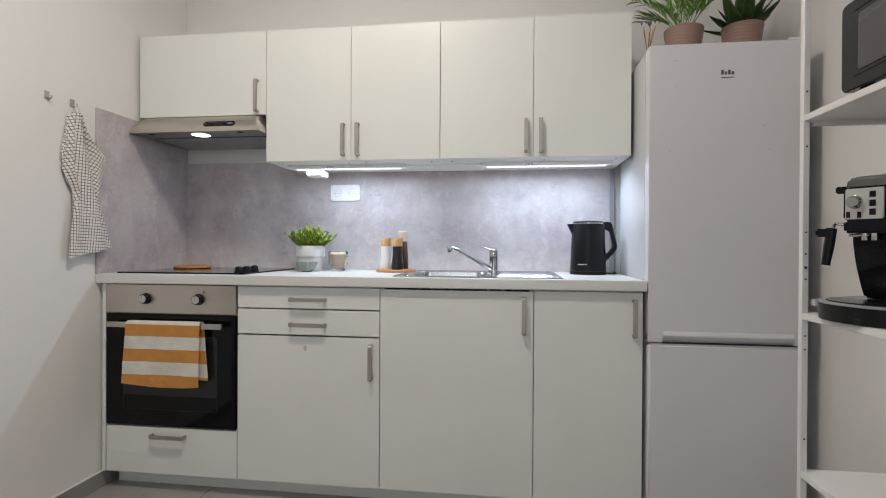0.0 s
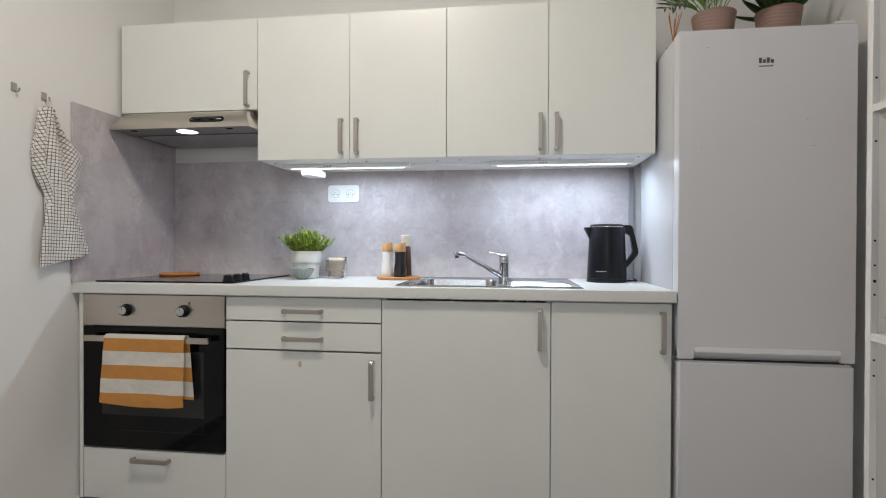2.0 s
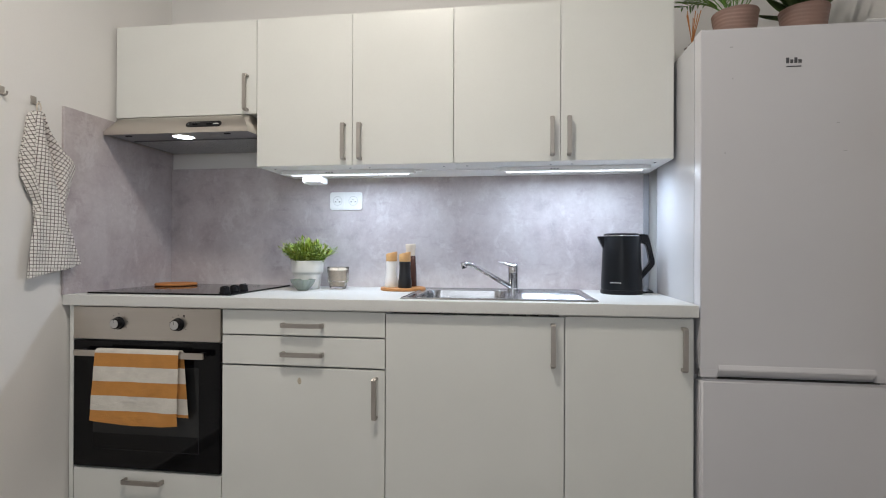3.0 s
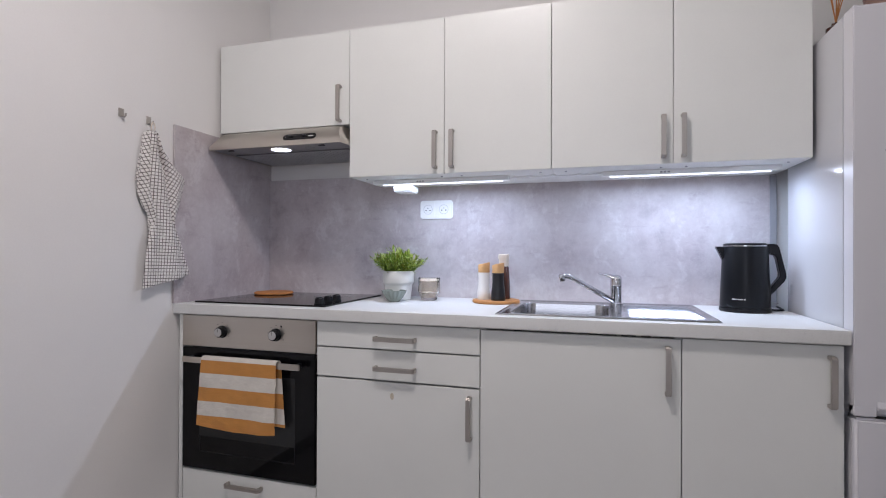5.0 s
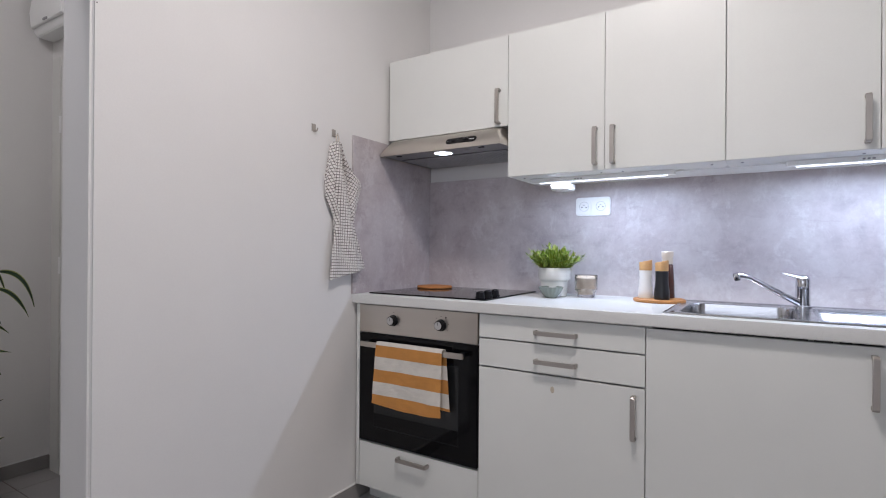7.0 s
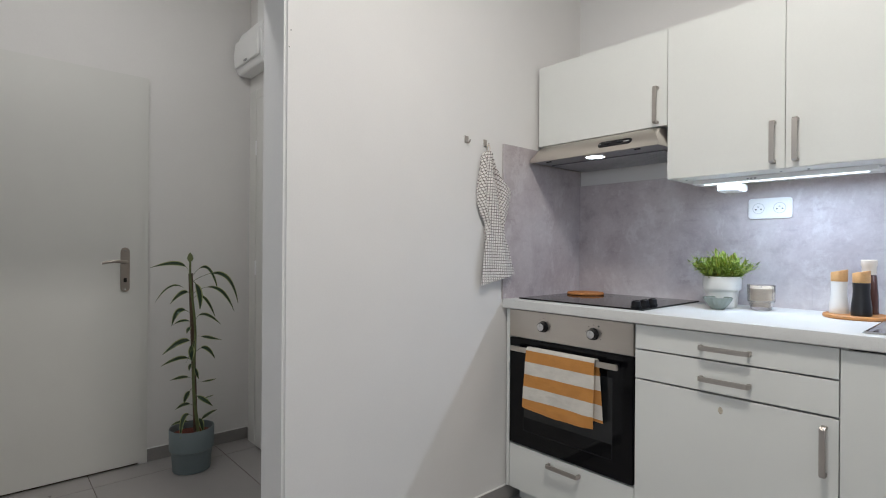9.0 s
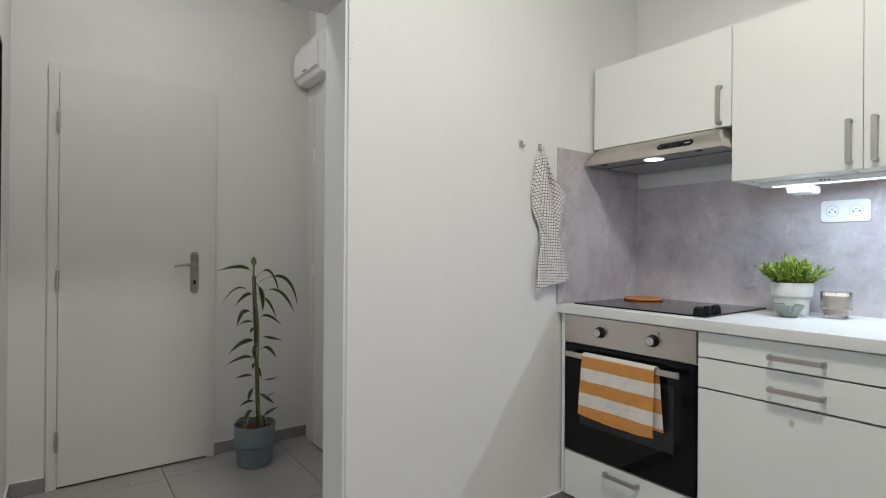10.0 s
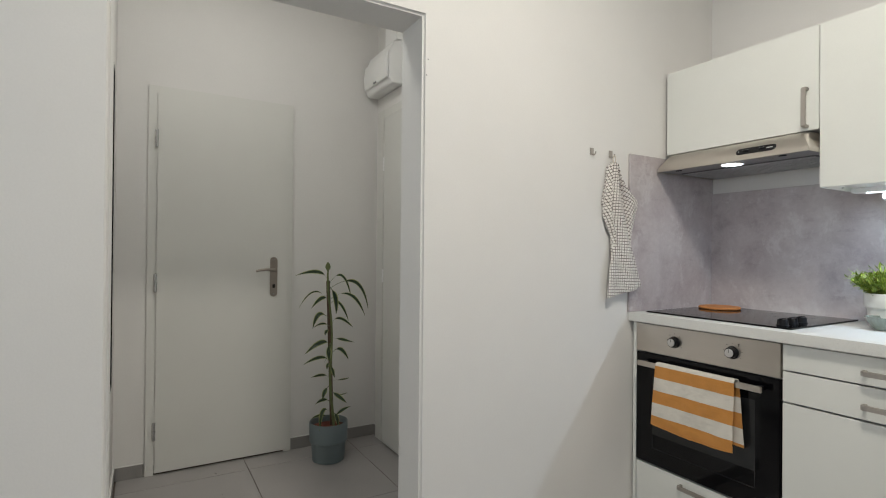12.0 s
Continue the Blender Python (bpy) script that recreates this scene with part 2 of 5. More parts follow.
SOIL = surface("potting_soil", (0.05, 0.028, 0.018), 0.95, vary=0.4, big=60, fine=300, bumpy=0.8)
CLAY = surface("red_clay_pebbles", (0.17, 0.042, 0.025), 0.9, vary=0.4, big=90, fine=300, bumpy=0.9)
POT_TAUPE = surface("taupe_ceramic", (0.30, 0.19, 0.155), 0.55, vary=0.08, big=14, fine=240, bumpy=0.12)
POT_BLUE = surface("grey_blue_pot", (0.17, 0.21, 0.225), 0.5, vary=0.06, big=8, fine=260, bumpy=0.1)
STAKE = surface("moss_stake", (0.13, 0.085, 0.06), 0.95, vary=0.35, big=40, fine=350, bumpy=0.8)
STEM = surface("plant_stem", (0.17, 0.20, 0.08), 0.7, vary=0.25, big=40, bumpy=0.3)
GRASS = leaf_material("box_leaf", (0.135, 0.225, 0.022), (0.40, 0.47, 0.09), 0.45, 0.42)
DRACAENA = leaf_material("dracaena_leaf", (0.013, 0.038, 0.014), (0.40, 0.43, 0.20), 0.38, 0.62)
PALM = leaf_material("palm_leaf", (0.10, 0.23, 0.03), (0.20, 0.34, 0.06), 0.42)
SUCCULENT = leaf_material("succulent_leaf", (0.085, 0.140, 0.045), (0.13, 0.20, 0.075), 0.42)
DOOR_PAINT = surface("white_door_paint", (0.72, 0.715, 0.68), 0.42, vary=0.025, big=2, fine=220, bumpy=0.05)
TILE = surface("grey_floor_tile", (0.36, 0.343, 0.335), 0.34, vary=0.08, big=4.5, fine=140, bumpy=0.08, random_shift=True)
GROUT = surface("grout", (0.19, 0.16, 0.145), 0.95, vary=0.15, big=9, fine=200, bumpy=0.3)
SKIRTING = surface("grey_skirting_tile", (0.30, 0.288, 0.278), 0.45, vary=0.1, big=6, fine=140, bumpy=0.08)
SHELF_WHITE = surface("white_shelf_foil", (0.76, 0.74, 0.72), 0.42, vary=0.03, big=3, bumpy=0.03)
MIRROR, _nt, _b = principled("mirror_glass")
_b.inputs["Base Color"].default_value = (0.86, 0.88, 0.88, 1)
_b.inputs["Metallic"].default_value = 1.0
_b.inputs["Roughness"].default_value = 0.02
SILVER = surface("silver_plastic", (0.58, 0.57, 0.56), 0.32, 0.6, vary=0.04, bumpy=0.02)
BRASSY = surface("brushed_door_plate", (0.42, 0.375, 0.33), 0.36, 0.9, vary=0.08, big=12, fine=250, bumpy=0.05)
REED = surface("reed_sticks", (0.55, 0.22, 0.06), 0.8, vary=0.15, bumpy=0.1)
CHECK, STRIPE = checked_cloth(), striped_cloth()
LED_GLOW = glow("led_diffuser", (0.93, 0.96, 1.0), 2.2)
HOOD_GLOW = glow("hood_lamp_diffuser", (0.95, 0.97, 1.0), 6.0)
LAMP_GLOW = glow("opal_lamp_diffuser", (1.0, 0.9, 0.78), 4.0)
BADGE = surface("badge_grey", (0.12, 0.12, 0.13), 0.35, 0.3, vary=0.05, bumpy=0)
BADGE_LIGHT = surface("badge_light", (0.62, 0.62, 0.62), 0.4, 0.2, vary=0.05, bumpy=0)
SCUFF = surface("scuffed_enamel", (0.52, 0.51, 0.53), 0.5, vary=0.1, big=200, bumpy=0.1)
STAIN = surface("worn_foil_stain", (0.64, 0.57, 0.45), 0.6, vary=0.3, big=120, bumpy=0.2)


# ---- mesh helpers ----
def box(bm, x0, x1, y0, y1, z0, z1, bevel=0.0, seg=1):
    r = bmesh.ops.create_cube(bm, size=1.0, matrix=Matrix.LocRotScale(
        ((x0 + x1) / 2, (y0 + y1) / 2, (z0 + z1) / 2), None, (abs(x1 - x0), abs(y1 - y0), abs(z1 - z0))))
    if bevel:
        edges = {e for v in r["verts"] for e in v.link_edges}
        bmesh.ops.bevel(bm, geom=list(edges), offset=bevel, segments=seg, affect="EDGES", clamp_overlap=True)
    return bm


def boxed(*args, **kw):
    return box(bmesh.new(), *args, **kw)


def lathe(profile, cx, cy, seg=40, bm=None, wave=None):
    """Turns (radius, z) pairs round an upright axis."""
    bm = bm or bmesh.new()
    rings = []
    for r, z in profile:
        if r < 1e-5:
            rings.append([bm.verts.new((cx, cy, z))])
        else:
            ring = []
            for i in range(seg):
                a = 2 * math.pi * i / seg
                k = r * (wave(a, z) if wave else 1.0)
                ring.append(bm.verts.new((cx + k * math.cos(a), cy + k * math.sin(a), z)))
            rings.append(ring)
    for a, b in zip(rings, rings[1:]):
        for i in range(seg):
            j = (i + 1) % seg
            q = [a[i % len(a)], a[j % len(a)], b[j % len(b)], b[i % len(b)]]
            q = [v for n, v in enumerate(q) if v not in q[:n]]
            if len(q) > 2:
                bm.faces.new(q)
    bmesh.ops.recalc_face_normals(bm, faces=bm.faces)
    return bm


def tube(points, radius, seg=12, bm=None, cap=True):
    """A round bar along points; radius may be one number or one for each point."""
    bm = bm or bmesh.new()
    pts = [Vector(p) for p in points]
    rad = [radius] * len(pts) if isinstance(radius, (int, float)) else radius
    side = None
    rings = []
    for i, p in enumerate(pts):
        d = (pts[min(i + 1, len(pts) - 1)] - pts[max(i - 1, 0)]).normalized()
        if side is None:
            side = d.cross(Vector((0.31, 0.2, 0.93)))
            if side.length < 0.1:
                side = d.cross(Vector((1, 0, 0)))
        side = (side - d * side.dot(d)).normalized()
        up = d.cross(side)
        rings.append([bm.verts.new(p + rad[i] * (math.cos(2 * math.pi * k / seg) * side + math.sin(2 * math.pi * k / seg) * up)) for k in range(seg)])
    for a, b in zip(rings, rings[1:]):
        for k in range(seg):
            bm.faces.new((a[k], a[(k + 1) % seg], b[(k + 1) % seg], b[k]))
    if cap:
        bm.faces.new(rings[0])
        bm.faces.new(rings[-1])
    bmesh.ops.recalc_face_normals(bm, faces=bm.faces)
    return bm


def prism(outline, axis, a0, a1, bevel=0.0, bm=None):
    """An outline in the two other axes, drawn out along axis from a0 to a1."""
    bm = bm or bmesh.new()

    def at(p, q, a):
        return {"x": (a, p, q), "y": (p, a, q), "z": (p, q, a)}[axis]
    lo = [bm.verts.new(at(p, q, a0)) for p, q in outline]
    hi = [bm.verts.new(at(p, q, a1)) for p, q in outline]
    n = len(outline)
    made = [bm.faces.new(lo), bm.faces.new(hi)] + [bm.faces.new((lo[i], lo[(i + 1) % n], hi[(i + 1) % n], hi[i])) for i in range(n)]
    bmesh.ops.recalc_face_normals(bm, faces=made)
    if bevel:
        bmesh.ops.bevel(bm, geom=list({e for f in made for e in f.edges}), offset=bevel, segments=2, affect="EDGES", clamp_overlap=True)
    return bm


def mesh_of(name, bm, material, smooth=None):
    me = bpy.data.meshes.new(name)
    bm.normal_update()
    for e in bm.edges:
        e.smooth = len(e.link_faces) != 2 or e.calc_face_angle(0.0) < radians(38)
    for f in bm.faces:
        f.smooth = True
    bm.to_mesh(me)
    bm.free()
    me.materials.append(material)
    return me


def part(name, bm, material, parent, label=""):
    ob = new(name, mesh_of(name, bm, material))
    ob.parent = parent
    if parent is not None:
        ob.matrix_parent_inverse = parent.matrix_basis.inverted() if parent.type == "EMPTY" else Matrix()
    return tagged(ob, label)


def thing(name, x, y, z, label, category, group=""):
    ob = new(name)
    ob.empty_display_size = 0.05
    ob.matrix_basis = Matrix.Translation((x, y, z))
    return tagged(ob, label, category, group)


def solo(name, bm, material, label, category, group="", kind=""):
    return tagged(part(name, bm, material, None), label, category, group, kind)


def setting(name, bm, material, label="", category=""):
    return tagged(part(name, bm, material, None), label, category, kind="structure")


def sheet(points, uvs, thick=0.0):
    """A cloth from a grid of points with its own coordinates."""
    bm = bmesh.new()
    layer = bm.loops.layers.uv.new("UVMap")
    vs = [[bm.verts.new(p) for p in row] for row in points]
    for i in range(len(vs) - 1):
        for j in range(len(vs[0]) - 1):
            f = bm.faces.new((vs[i][j], vs[i][j + 1], vs[i + 1][j + 1], vs[i + 1][j]))
            for loop, (a, b) in zip(f.loops, ((i, j), (i, j + 1), (i + 1, j + 1), (i + 1, j))):
                loop[layer].uv = uvs[a][b]
    bmesh.ops.recalc_face_normals(bm, faces=bm.faces)
    if thick:
        bmesh.ops.solidify(bm, geom=bm.faces[:], thickness=thick)
    return bm


def blade(bm, base, heading, length, width, rise, droop, seg=6, fold=0.25, twist=0.0, stalk=0.0):
    """One leaf: a folded strip that leaves base with the slope rise and bends down by droop (degrees)."""
    layer = bm.loops.layers.uv.verify()
    p = Vector(base)
    rows = []
    for i in range(seg + 1):
        s = i / seg
        pitch = radians(rise - droop * s)
        d = Vector((math.cos(heading) * math.cos(pitch), math.sin(heading) * math.cos(pitch), math.sin(pitch)))
        a = twist * s
        flat = Vector((-math.sin(heading), math.cos(heading), 0))
        up = d.cross(flat) * -1
        across = flat * math.cos(a) + up * math.sin(a)
        q = max(0.0, (s - stalk) / (1 - stalk))
        w = width * 0.5 * max(0.06 if stalk else 0.03, math.sin(math.pi * min(1.0, q ** 0.75 * 0.97 + 0.03)) ** 0.7)
        rows.append((bm.verts.new(p - across * w + up * w * fold), bm.verts.new(p), bm.verts.new(p + across * w + up * w * fold)))
        p = p + d * (length / seg)
    for a, b in zip(rows, rows[1:]):
        for k, us in ((0, (1, 0)), (1, (0, 1))):
            f = bm.faces.new((a[k], a[k + 1], b[k + 1], b[k]))
            for loop, u in zip(f.loops, (us[0], us[1], us[1], us[0])):
                loop[layer].uv = (u, 0.5)
    return rows[-1][1].co.copy()


# ---- the shell of the rooms ----
WALL_T = 0.173
CEIL = 2.85
RIGHT = 2.83
SOUTH = -4.1
HALL_X, HALL_N, HALL_S = -1.515, -1.165, -2.58
OPEN_S, OPEN_N, OPEN_TOP = -2.534, -1.642, 1.974


def rounded_wall():
    """The wall between kitchen and hall, with its open doorway and softened plaster corners."""
    outline = [(SOUTH, 0.0), (SOUTH, CEIL), (0.0, CEIL), (0.0, 0.0), (OPEN_N, 0.0), (OPEN_N, OPEN_TOP), (OPEN_S, OPEN_TOP), (OPEN_S, 0.0)]
    bm = prism(outline, "x", -WALL_T, 0.0)
    picked = []
    for e in bm.edges:
        a, b = e.verts[0].co, e.verts[1].co
        inside = all(OPEN_S - 0.01 < v.y < OPEN_N + 0.01 and v.z < OPEN_TOP + 0.01 for v in (a, b))
        if inside and abs(a.x - b.x) < 1e-4 and max(a.z, b.z) > 1.0:
            picked.append(e)
    bmesh.ops.bevel(bm, geom=picked, offset=0.009, segments=3, affect="EDGES")
    bmesh.ops.triangulate(bm, faces=[f for f in bm.faces if len(f.verts) > 4])
    return bm


west = setting("wall_west", rounded_wall(), PLASTER, "white painted plaster wall with an open doorway", "wall")
for y, z in ((-1.622, 1.828), (-1.628, 1.773)):
    part("nail_hole", boxed(-0.001, 0.0006, y - 0.0016, y + 0.0016, z - 0.0016, z + 0.0016, bevel=0.0005), DARK_GAP, west)
setting("wall_north", boxed(-0.0, RIGHT, 0.0, 0.15, 0, CEIL), PLASTER, "white painted plaster wall behind the kitchen units", "wall")
setting("wall_east", boxed(RIGHT, RIGHT + 0.15, SOUTH, 0.15, 0, CEIL), PLASTER, "cream painted plaster wall beside the shelves", "wall")
# unseen window opening, added to give the rear fill light a source
WIN = (0.80, 1.94, 0.88, 2.22)
bm = bmesh.new()
box(bm, -WALL_T, WIN[0], SOUTH - 0.15, SOUTH, 0, CEIL)
box(bm, WIN[1], RIGHT, SOUTH - 0.15, SOUTH, 0, CEIL)
box(bm, WIN[0], WIN[1], SOUTH - 0.15, SOUTH, 0, WIN[2])
box(bm, WIN[0], WIN[1], SOUTH - 0.15, SOUTH, WIN[3], CEIL)
setting("wall_south", bm, PLASTER, "plain painted plaster wall with the added window opening", "wall")
win = thing("fill_window", (WIN[0] + WIN[1]) / 2, SOUTH, WIN[2], "added white framed window round the rear fill light, out of view", "window")
tagged(win, kind="structure")
for a in ((WIN[0], WIN[0] + 0.06, WIN[2], WIN[3]), (WIN[1] - 0.06, WIN[1], WIN[2], WIN[3]), (WIN[0] + 0.06, WIN[1] - 0.06, WIN[2], WIN[2] + 0.06), (WIN[0] + 0.06, WIN[1] - 0.06, WIN[3] - 0.06, WIN[3])):
    part("window_frame", boxed(a[0], a[1], SOUTH - 0.11, SOUTH - 0.05, a[2], a[3], bevel=0.003), WHITE_PLASTIC, win)
pane = part("pane", boxed(WIN[0] + 0.06, WIN[1] - 0.06, SOUTH - 0.085, SOUTH - 0.075, WIN[2] + 0.06, WIN[3] - 0.06), CLEAR, win)
pane.visible_shadow = False
# plain board closing the view past the added window
setting("backdrop", boxed(-1.0, 5.0, SOUTH - 1.3, SOUTH - 1.25, -0.5, 4.0), surface("backdrop_grey", (0.5, 0.5, 0.5), 0.9), "plain pale board behind the added window, out of view", "backdrop")
setting("ceiling", boxed(-1.7, RIGHT + 0.15, SOUTH - 0.15, 0.15, CEIL, CEIL + 0.12), CEILING, "plain white painted ceiling", "ceiling")
# hall door wall, with its opening
DOOR_S, DOOR_N, DOOR_TOP = -2.415, -1.725, 1.995
bm = prism([(HALL_S - 0.15, 0), (HALL_S - 0.15, CEIL), (HALL_N + 0.15, CEIL), (HALL_N + 0.15, 0), (DOOR_N, 0), (DOOR_N, DOOR_TOP), (DOOR_S, DOOR_TOP), (DOOR_S, 0)],
           "x", HALL_X - 0.12, HALL_X)
bmesh.ops.triangulate(bm, faces=[f for f in bm.faces if len(f.verts) > 4])
setting("wall_hall_west", bm, PLASTER, "white painted plaster wall round the hall door", "wall")
setting("wall_hall_behind_door", boxed(HALL_X - 0.2, HALL_X - 0.125, HALL_S, HALL_N, 0, CEIL), PLASTER, "plain wall closing the room past the door", "wall")
setting("wall_hall_south", boxed(HALL_X, -WALL_T, HALL_S - 0.15, HALL_S, 0, CEIL), PLASTER, "white painted plaster hall wall with a mirror", "wall")
setting("wall_hall_north", boxed(HALL_X, -WALL_T, HALL_N, HALL_N + 0.15, 0, CEIL), PLASTER, "white painted plaster hall wall under the fuse box", "wall")


def baseboard(name, x0, x1, y0, y1):
    board = setting(name, boxed(x0, x1, y0, y1, 0, 0.066, bevel=0.0015), SKIRTING, "grey tile skirting along the wall", "baseboard")
    part("sealant_line", boxed(x0, x1, y0, y1, 0.0662, 0.0705, bevel=0.0012), CEILING, board, "thin white sealant line")


baseboard("baseboard_west", 0.0, 0.009, OPEN_N + 0.012, -0.30)
baseboard("baseboard_west_south", 0.0, 0.009, SOUTH + 0.01, OPEN_S - 0.012)
baseboard("baseboard_hall_door", HALL_X, HALL_X + 0.009, -1.703, HALL_N - 0.010)
baseboard("baseboard_hall_door_south", HALL_X, HALL_X + 0.009, HALL_S + 0.010, -2.445)
baseboard("baseboard_hall_north", HALL_X + 0.0, HALL_X + 0.045, HALL_N - 0.009, HALL_N)
baseboard("baseboard_hall_south", HALL_X + 0.011, -WALL_T, HALL_S, HALL_S + 0.009)
baseboard("baseboard_east", RIGHT - 0.009, RIGHT, SOUTH + 0.01, -0.02)

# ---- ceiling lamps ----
# both hang out of view; the hall fixture is added for its fill
for lx, ly, r, place in ((KITCHEN_LAMP[0], KITCHEN_LAMP[1], 0.22, "kitchen"), (HALL_FILL[0], HALL_FILL[1], 0.14, "hall")):
    lamp = thing("ceiling_lamp", lx, ly, CEIL, "round white flush ceiling lamp with opal diffuser, out of view", "lamp")
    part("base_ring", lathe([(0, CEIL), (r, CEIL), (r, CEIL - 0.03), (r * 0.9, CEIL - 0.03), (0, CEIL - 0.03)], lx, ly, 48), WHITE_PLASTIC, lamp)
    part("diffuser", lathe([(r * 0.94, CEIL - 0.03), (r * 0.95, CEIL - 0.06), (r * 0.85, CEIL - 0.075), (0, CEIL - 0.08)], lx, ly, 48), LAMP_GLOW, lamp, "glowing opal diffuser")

# ---- wall panels behind the worktop ----
TOP = 0.912
setting("backsplash_west", boxed(0.0, 0.011, -0.612, 0.0, TOP, 1.608, bevel=0.0008), CONCRETE, "grey concrete-look laminate splash panel on the side wall", "backsplash")
setting("backsplash_north_a", boxed(0.0115, 1.0309, -0.011, 0.0, TOP, 1.467, bevel=0.0001), CONCRETE, "grey concrete-look laminate splash panel", "backsplash")
setting("backsplash_north_b", boxed(1.0311, 2.222, -0.011, 0.0, TOP, 1.467, bevel=0.0001), CONCRETE, "grey concrete-look laminate splash panel", "backsplash")
setting("trim_corner", boxed(2.2, 2.222, -0.018, -0.0115, TOP, 1.405, bevel=0.001), GREY_PLASTIC, "grey edge strip of the splash panel", "trim")


# ---- kitchen units ----
def handle(parent, x, z, length, upright, face):
    """A flat bow handle on two short feet."""
    bm = bmesh.new()
    h = length / 2
    w = 0.0075
    if upright:
        prism([(face, z - h), (face - 0.024, z - h), (face - 0.030, z - h + 0.006), (face - 0.030, z + h - 0.006), (face - 0.024, z + h), (face, z + h),
               (face, z + h - 0.010), (face - 0.020, z + h - 0.011), (face - 0.020, z - h + 0.011), (face, z - h + 0.010)], "x", x - w, x + w, 0.0012, bm)
    else:
        outline = [(x - h, face), (x - h, face - 0.024), (x - h + 0.006, face - 0.030), (x + h - 0.006, face - 0.030), (x + h, face - 0.024), (x + h, face),
                   (x + h - 0.010, face), (x + h - 0.011, face - 0.020), (x - h + 0.011, face - 0.020), (x - h + 0.010, face)]
        prism(outline, "z", z - w, z + w, 0.0012, bm)
    return part("handle", bm, HANDLE, parent, "satin nickel bow handle")


def carcass(bm, x0, x1, y0, y1, z0, z1, top=True):
    t = 0.016
    box(bm, x0, x0 + t, y0, y1, z0, z1)
    box(bm, x1 - t, x1, y0, y1, z0, z1)
    box(bm, x0 + t, x1 - t, y0, y1, z0, z0 + t)
    box(bm, x0 + t, x1 - t, y1 - 0.008, y1, z0 + t, z1)
    if top:
        box(bm, x0 + t, x1 - t, y0, y1 - 0.008, z1 - t, z1)
    return bm


FACE, BODY = -0.585, -0.566
GAP = 0.0017


def front(name, parent, x0, x1, z0, z1, face, depth=0.018, gap=GAP):
    return part(name, boxed(x0 + gap, x1 - gap, face, face + depth, z0 + gap, z1 - gap, bevel=0.0012, seg=2), LACQUER, parent)


XS = (0.030, 0.622, 1.220, 1.818, 2.217)
Z0, Z1 = 0.073, 0.868

unit = thing("base_cabinet", 0.326, -0.3, 0, "white lacquer oven housing cabinet with a drawer below", "cabinet", "base cabinets")
bm = carcass(bmesh.new(), XS[0], XS[1], BODY, -0.03, Z0, 0.870, top=False)
part("body", bm, CARCASS, unit)
d = front("drawer_front", unit, XS[0], XS[1], Z0, 0.272, FACE)
handle(d, 0.322, 0.237, 0.155, False, FACE)

unit = thing("base_cabinet", 0.92, -0.3, 0, "white lacquer base cabinet with two drawers and a door", "cabinet", "base cabinets")
part("body", carcass(bmesh.new(), XS[1], XS[2], BODY, -0.03, Z0, 0.870), CARCASS, unit)
for a, b, hz in ((0.779, Z1, 0.818), (0.673, 0.777, 0.717)):
    d = front("drawer_front", unit, XS[1], XS[2], a, b, FACE)
    handle(d, 0.926, hz, 0.152, False, FACE)
d = front("door", unit, XS[1], XS[2], Z0, 0.670, FACE)
handle(d, 1.186, 0.575, 0.142, True, FACE)
bm = bmesh.new()
bmesh.ops.create_circle(bm, cap_ends=True, segments=14, radius=0.008, matrix=pose(0.913, FACE - 0.0006, 0.622, 90))
for v in bm.verts:
    k = 1 + 0.25 * noise.noise(v.co * 90)
    v.co.x = 0.913 + (v.co.x - 0.913) * 0.85 * k
    v.co.z = 0.622 + (v.co.z - 0.622) * 1.6 * k
part("worn_patch", bm, STAIN, d, "small worn brown spot in the foil")

unit = thing("base_cabinet", 1.52, -0.3, 0, "white lacquer sink cabinet with one wide door", "cabinet", "base cabinets")
part("body", carcass(bmesh.new(), XS[2], XS[3], BODY, -0.03, Z0, 0.870, top=False), CARCASS, unit)
d = front("door", unit, XS[2], XS[3], Z0, 0.865, FACE)
handle(d, 1.780, 0.772, 0.142, True, FACE)
bm = bmesh.new()
random.seed(4)
x = XS[2] + 0.16
while x < XS[3] - 0.09:
    w = random.uniform(0.02, 0.06)
    box(bm, x, x + w, FACE + 0.001, FACE + 0.004, 0.8660, 0.8712)
    x += w + random.uniform(0.008, 0.03)
part("vent_strip", bm, DARK_GAP, unit, "dark broken vent slots above the door")

unit = thing("base_cabinet", 2.02, -0.3, 0, "narrow white lacquer base cabinet beside the fridge", "cabinet", "base cabinets")
part("body", carcass(bmesh.new(), XS[3], XS[4], BODY, -0.03, Z0, 0.870), CARCASS, unit)
d = front("door", unit, XS[3], XS[4], Z0, Z1, FACE)
handle(d, 2.184, 0.771, 0.140, True, FACE)

solo("filler_panel", boxed(0.0115, 0.0285, FACE, -0.03, 0.073, 0.870, bevel=0.001), LACQUER, "narrow white filler panel between wall and oven", "filler panel")
solo("plinth", boxed(0.030, XS[4], -0.512, -0.495, 0.0, 0.0722, bevel=0.001), LACQUER, "white plinth board under the base cabinets", "plinth")

# worktop with the sink cut out
SX0, SX1, SY0, SY1 = 1.262, 1.932, -0.556, -0.058
WY0, WY1 = -0.606, -0.0112
worktop = thing("worktop", 1.1, -0.3, TOP, "speckled off-white laminate worktop along the wall", "worktop")
edge = prism([(WY0 + 0.004, TOP), (WY0 + 0.001, TOP - 0.001), (WY0, TOP - 0.004), (WY0, 0.875), (WY0 + 0.003, 0.872), (SY0 + 0.02, 0.872), (SY0 + 0.02, TOP)], "x", 0.0005, 2.2235)
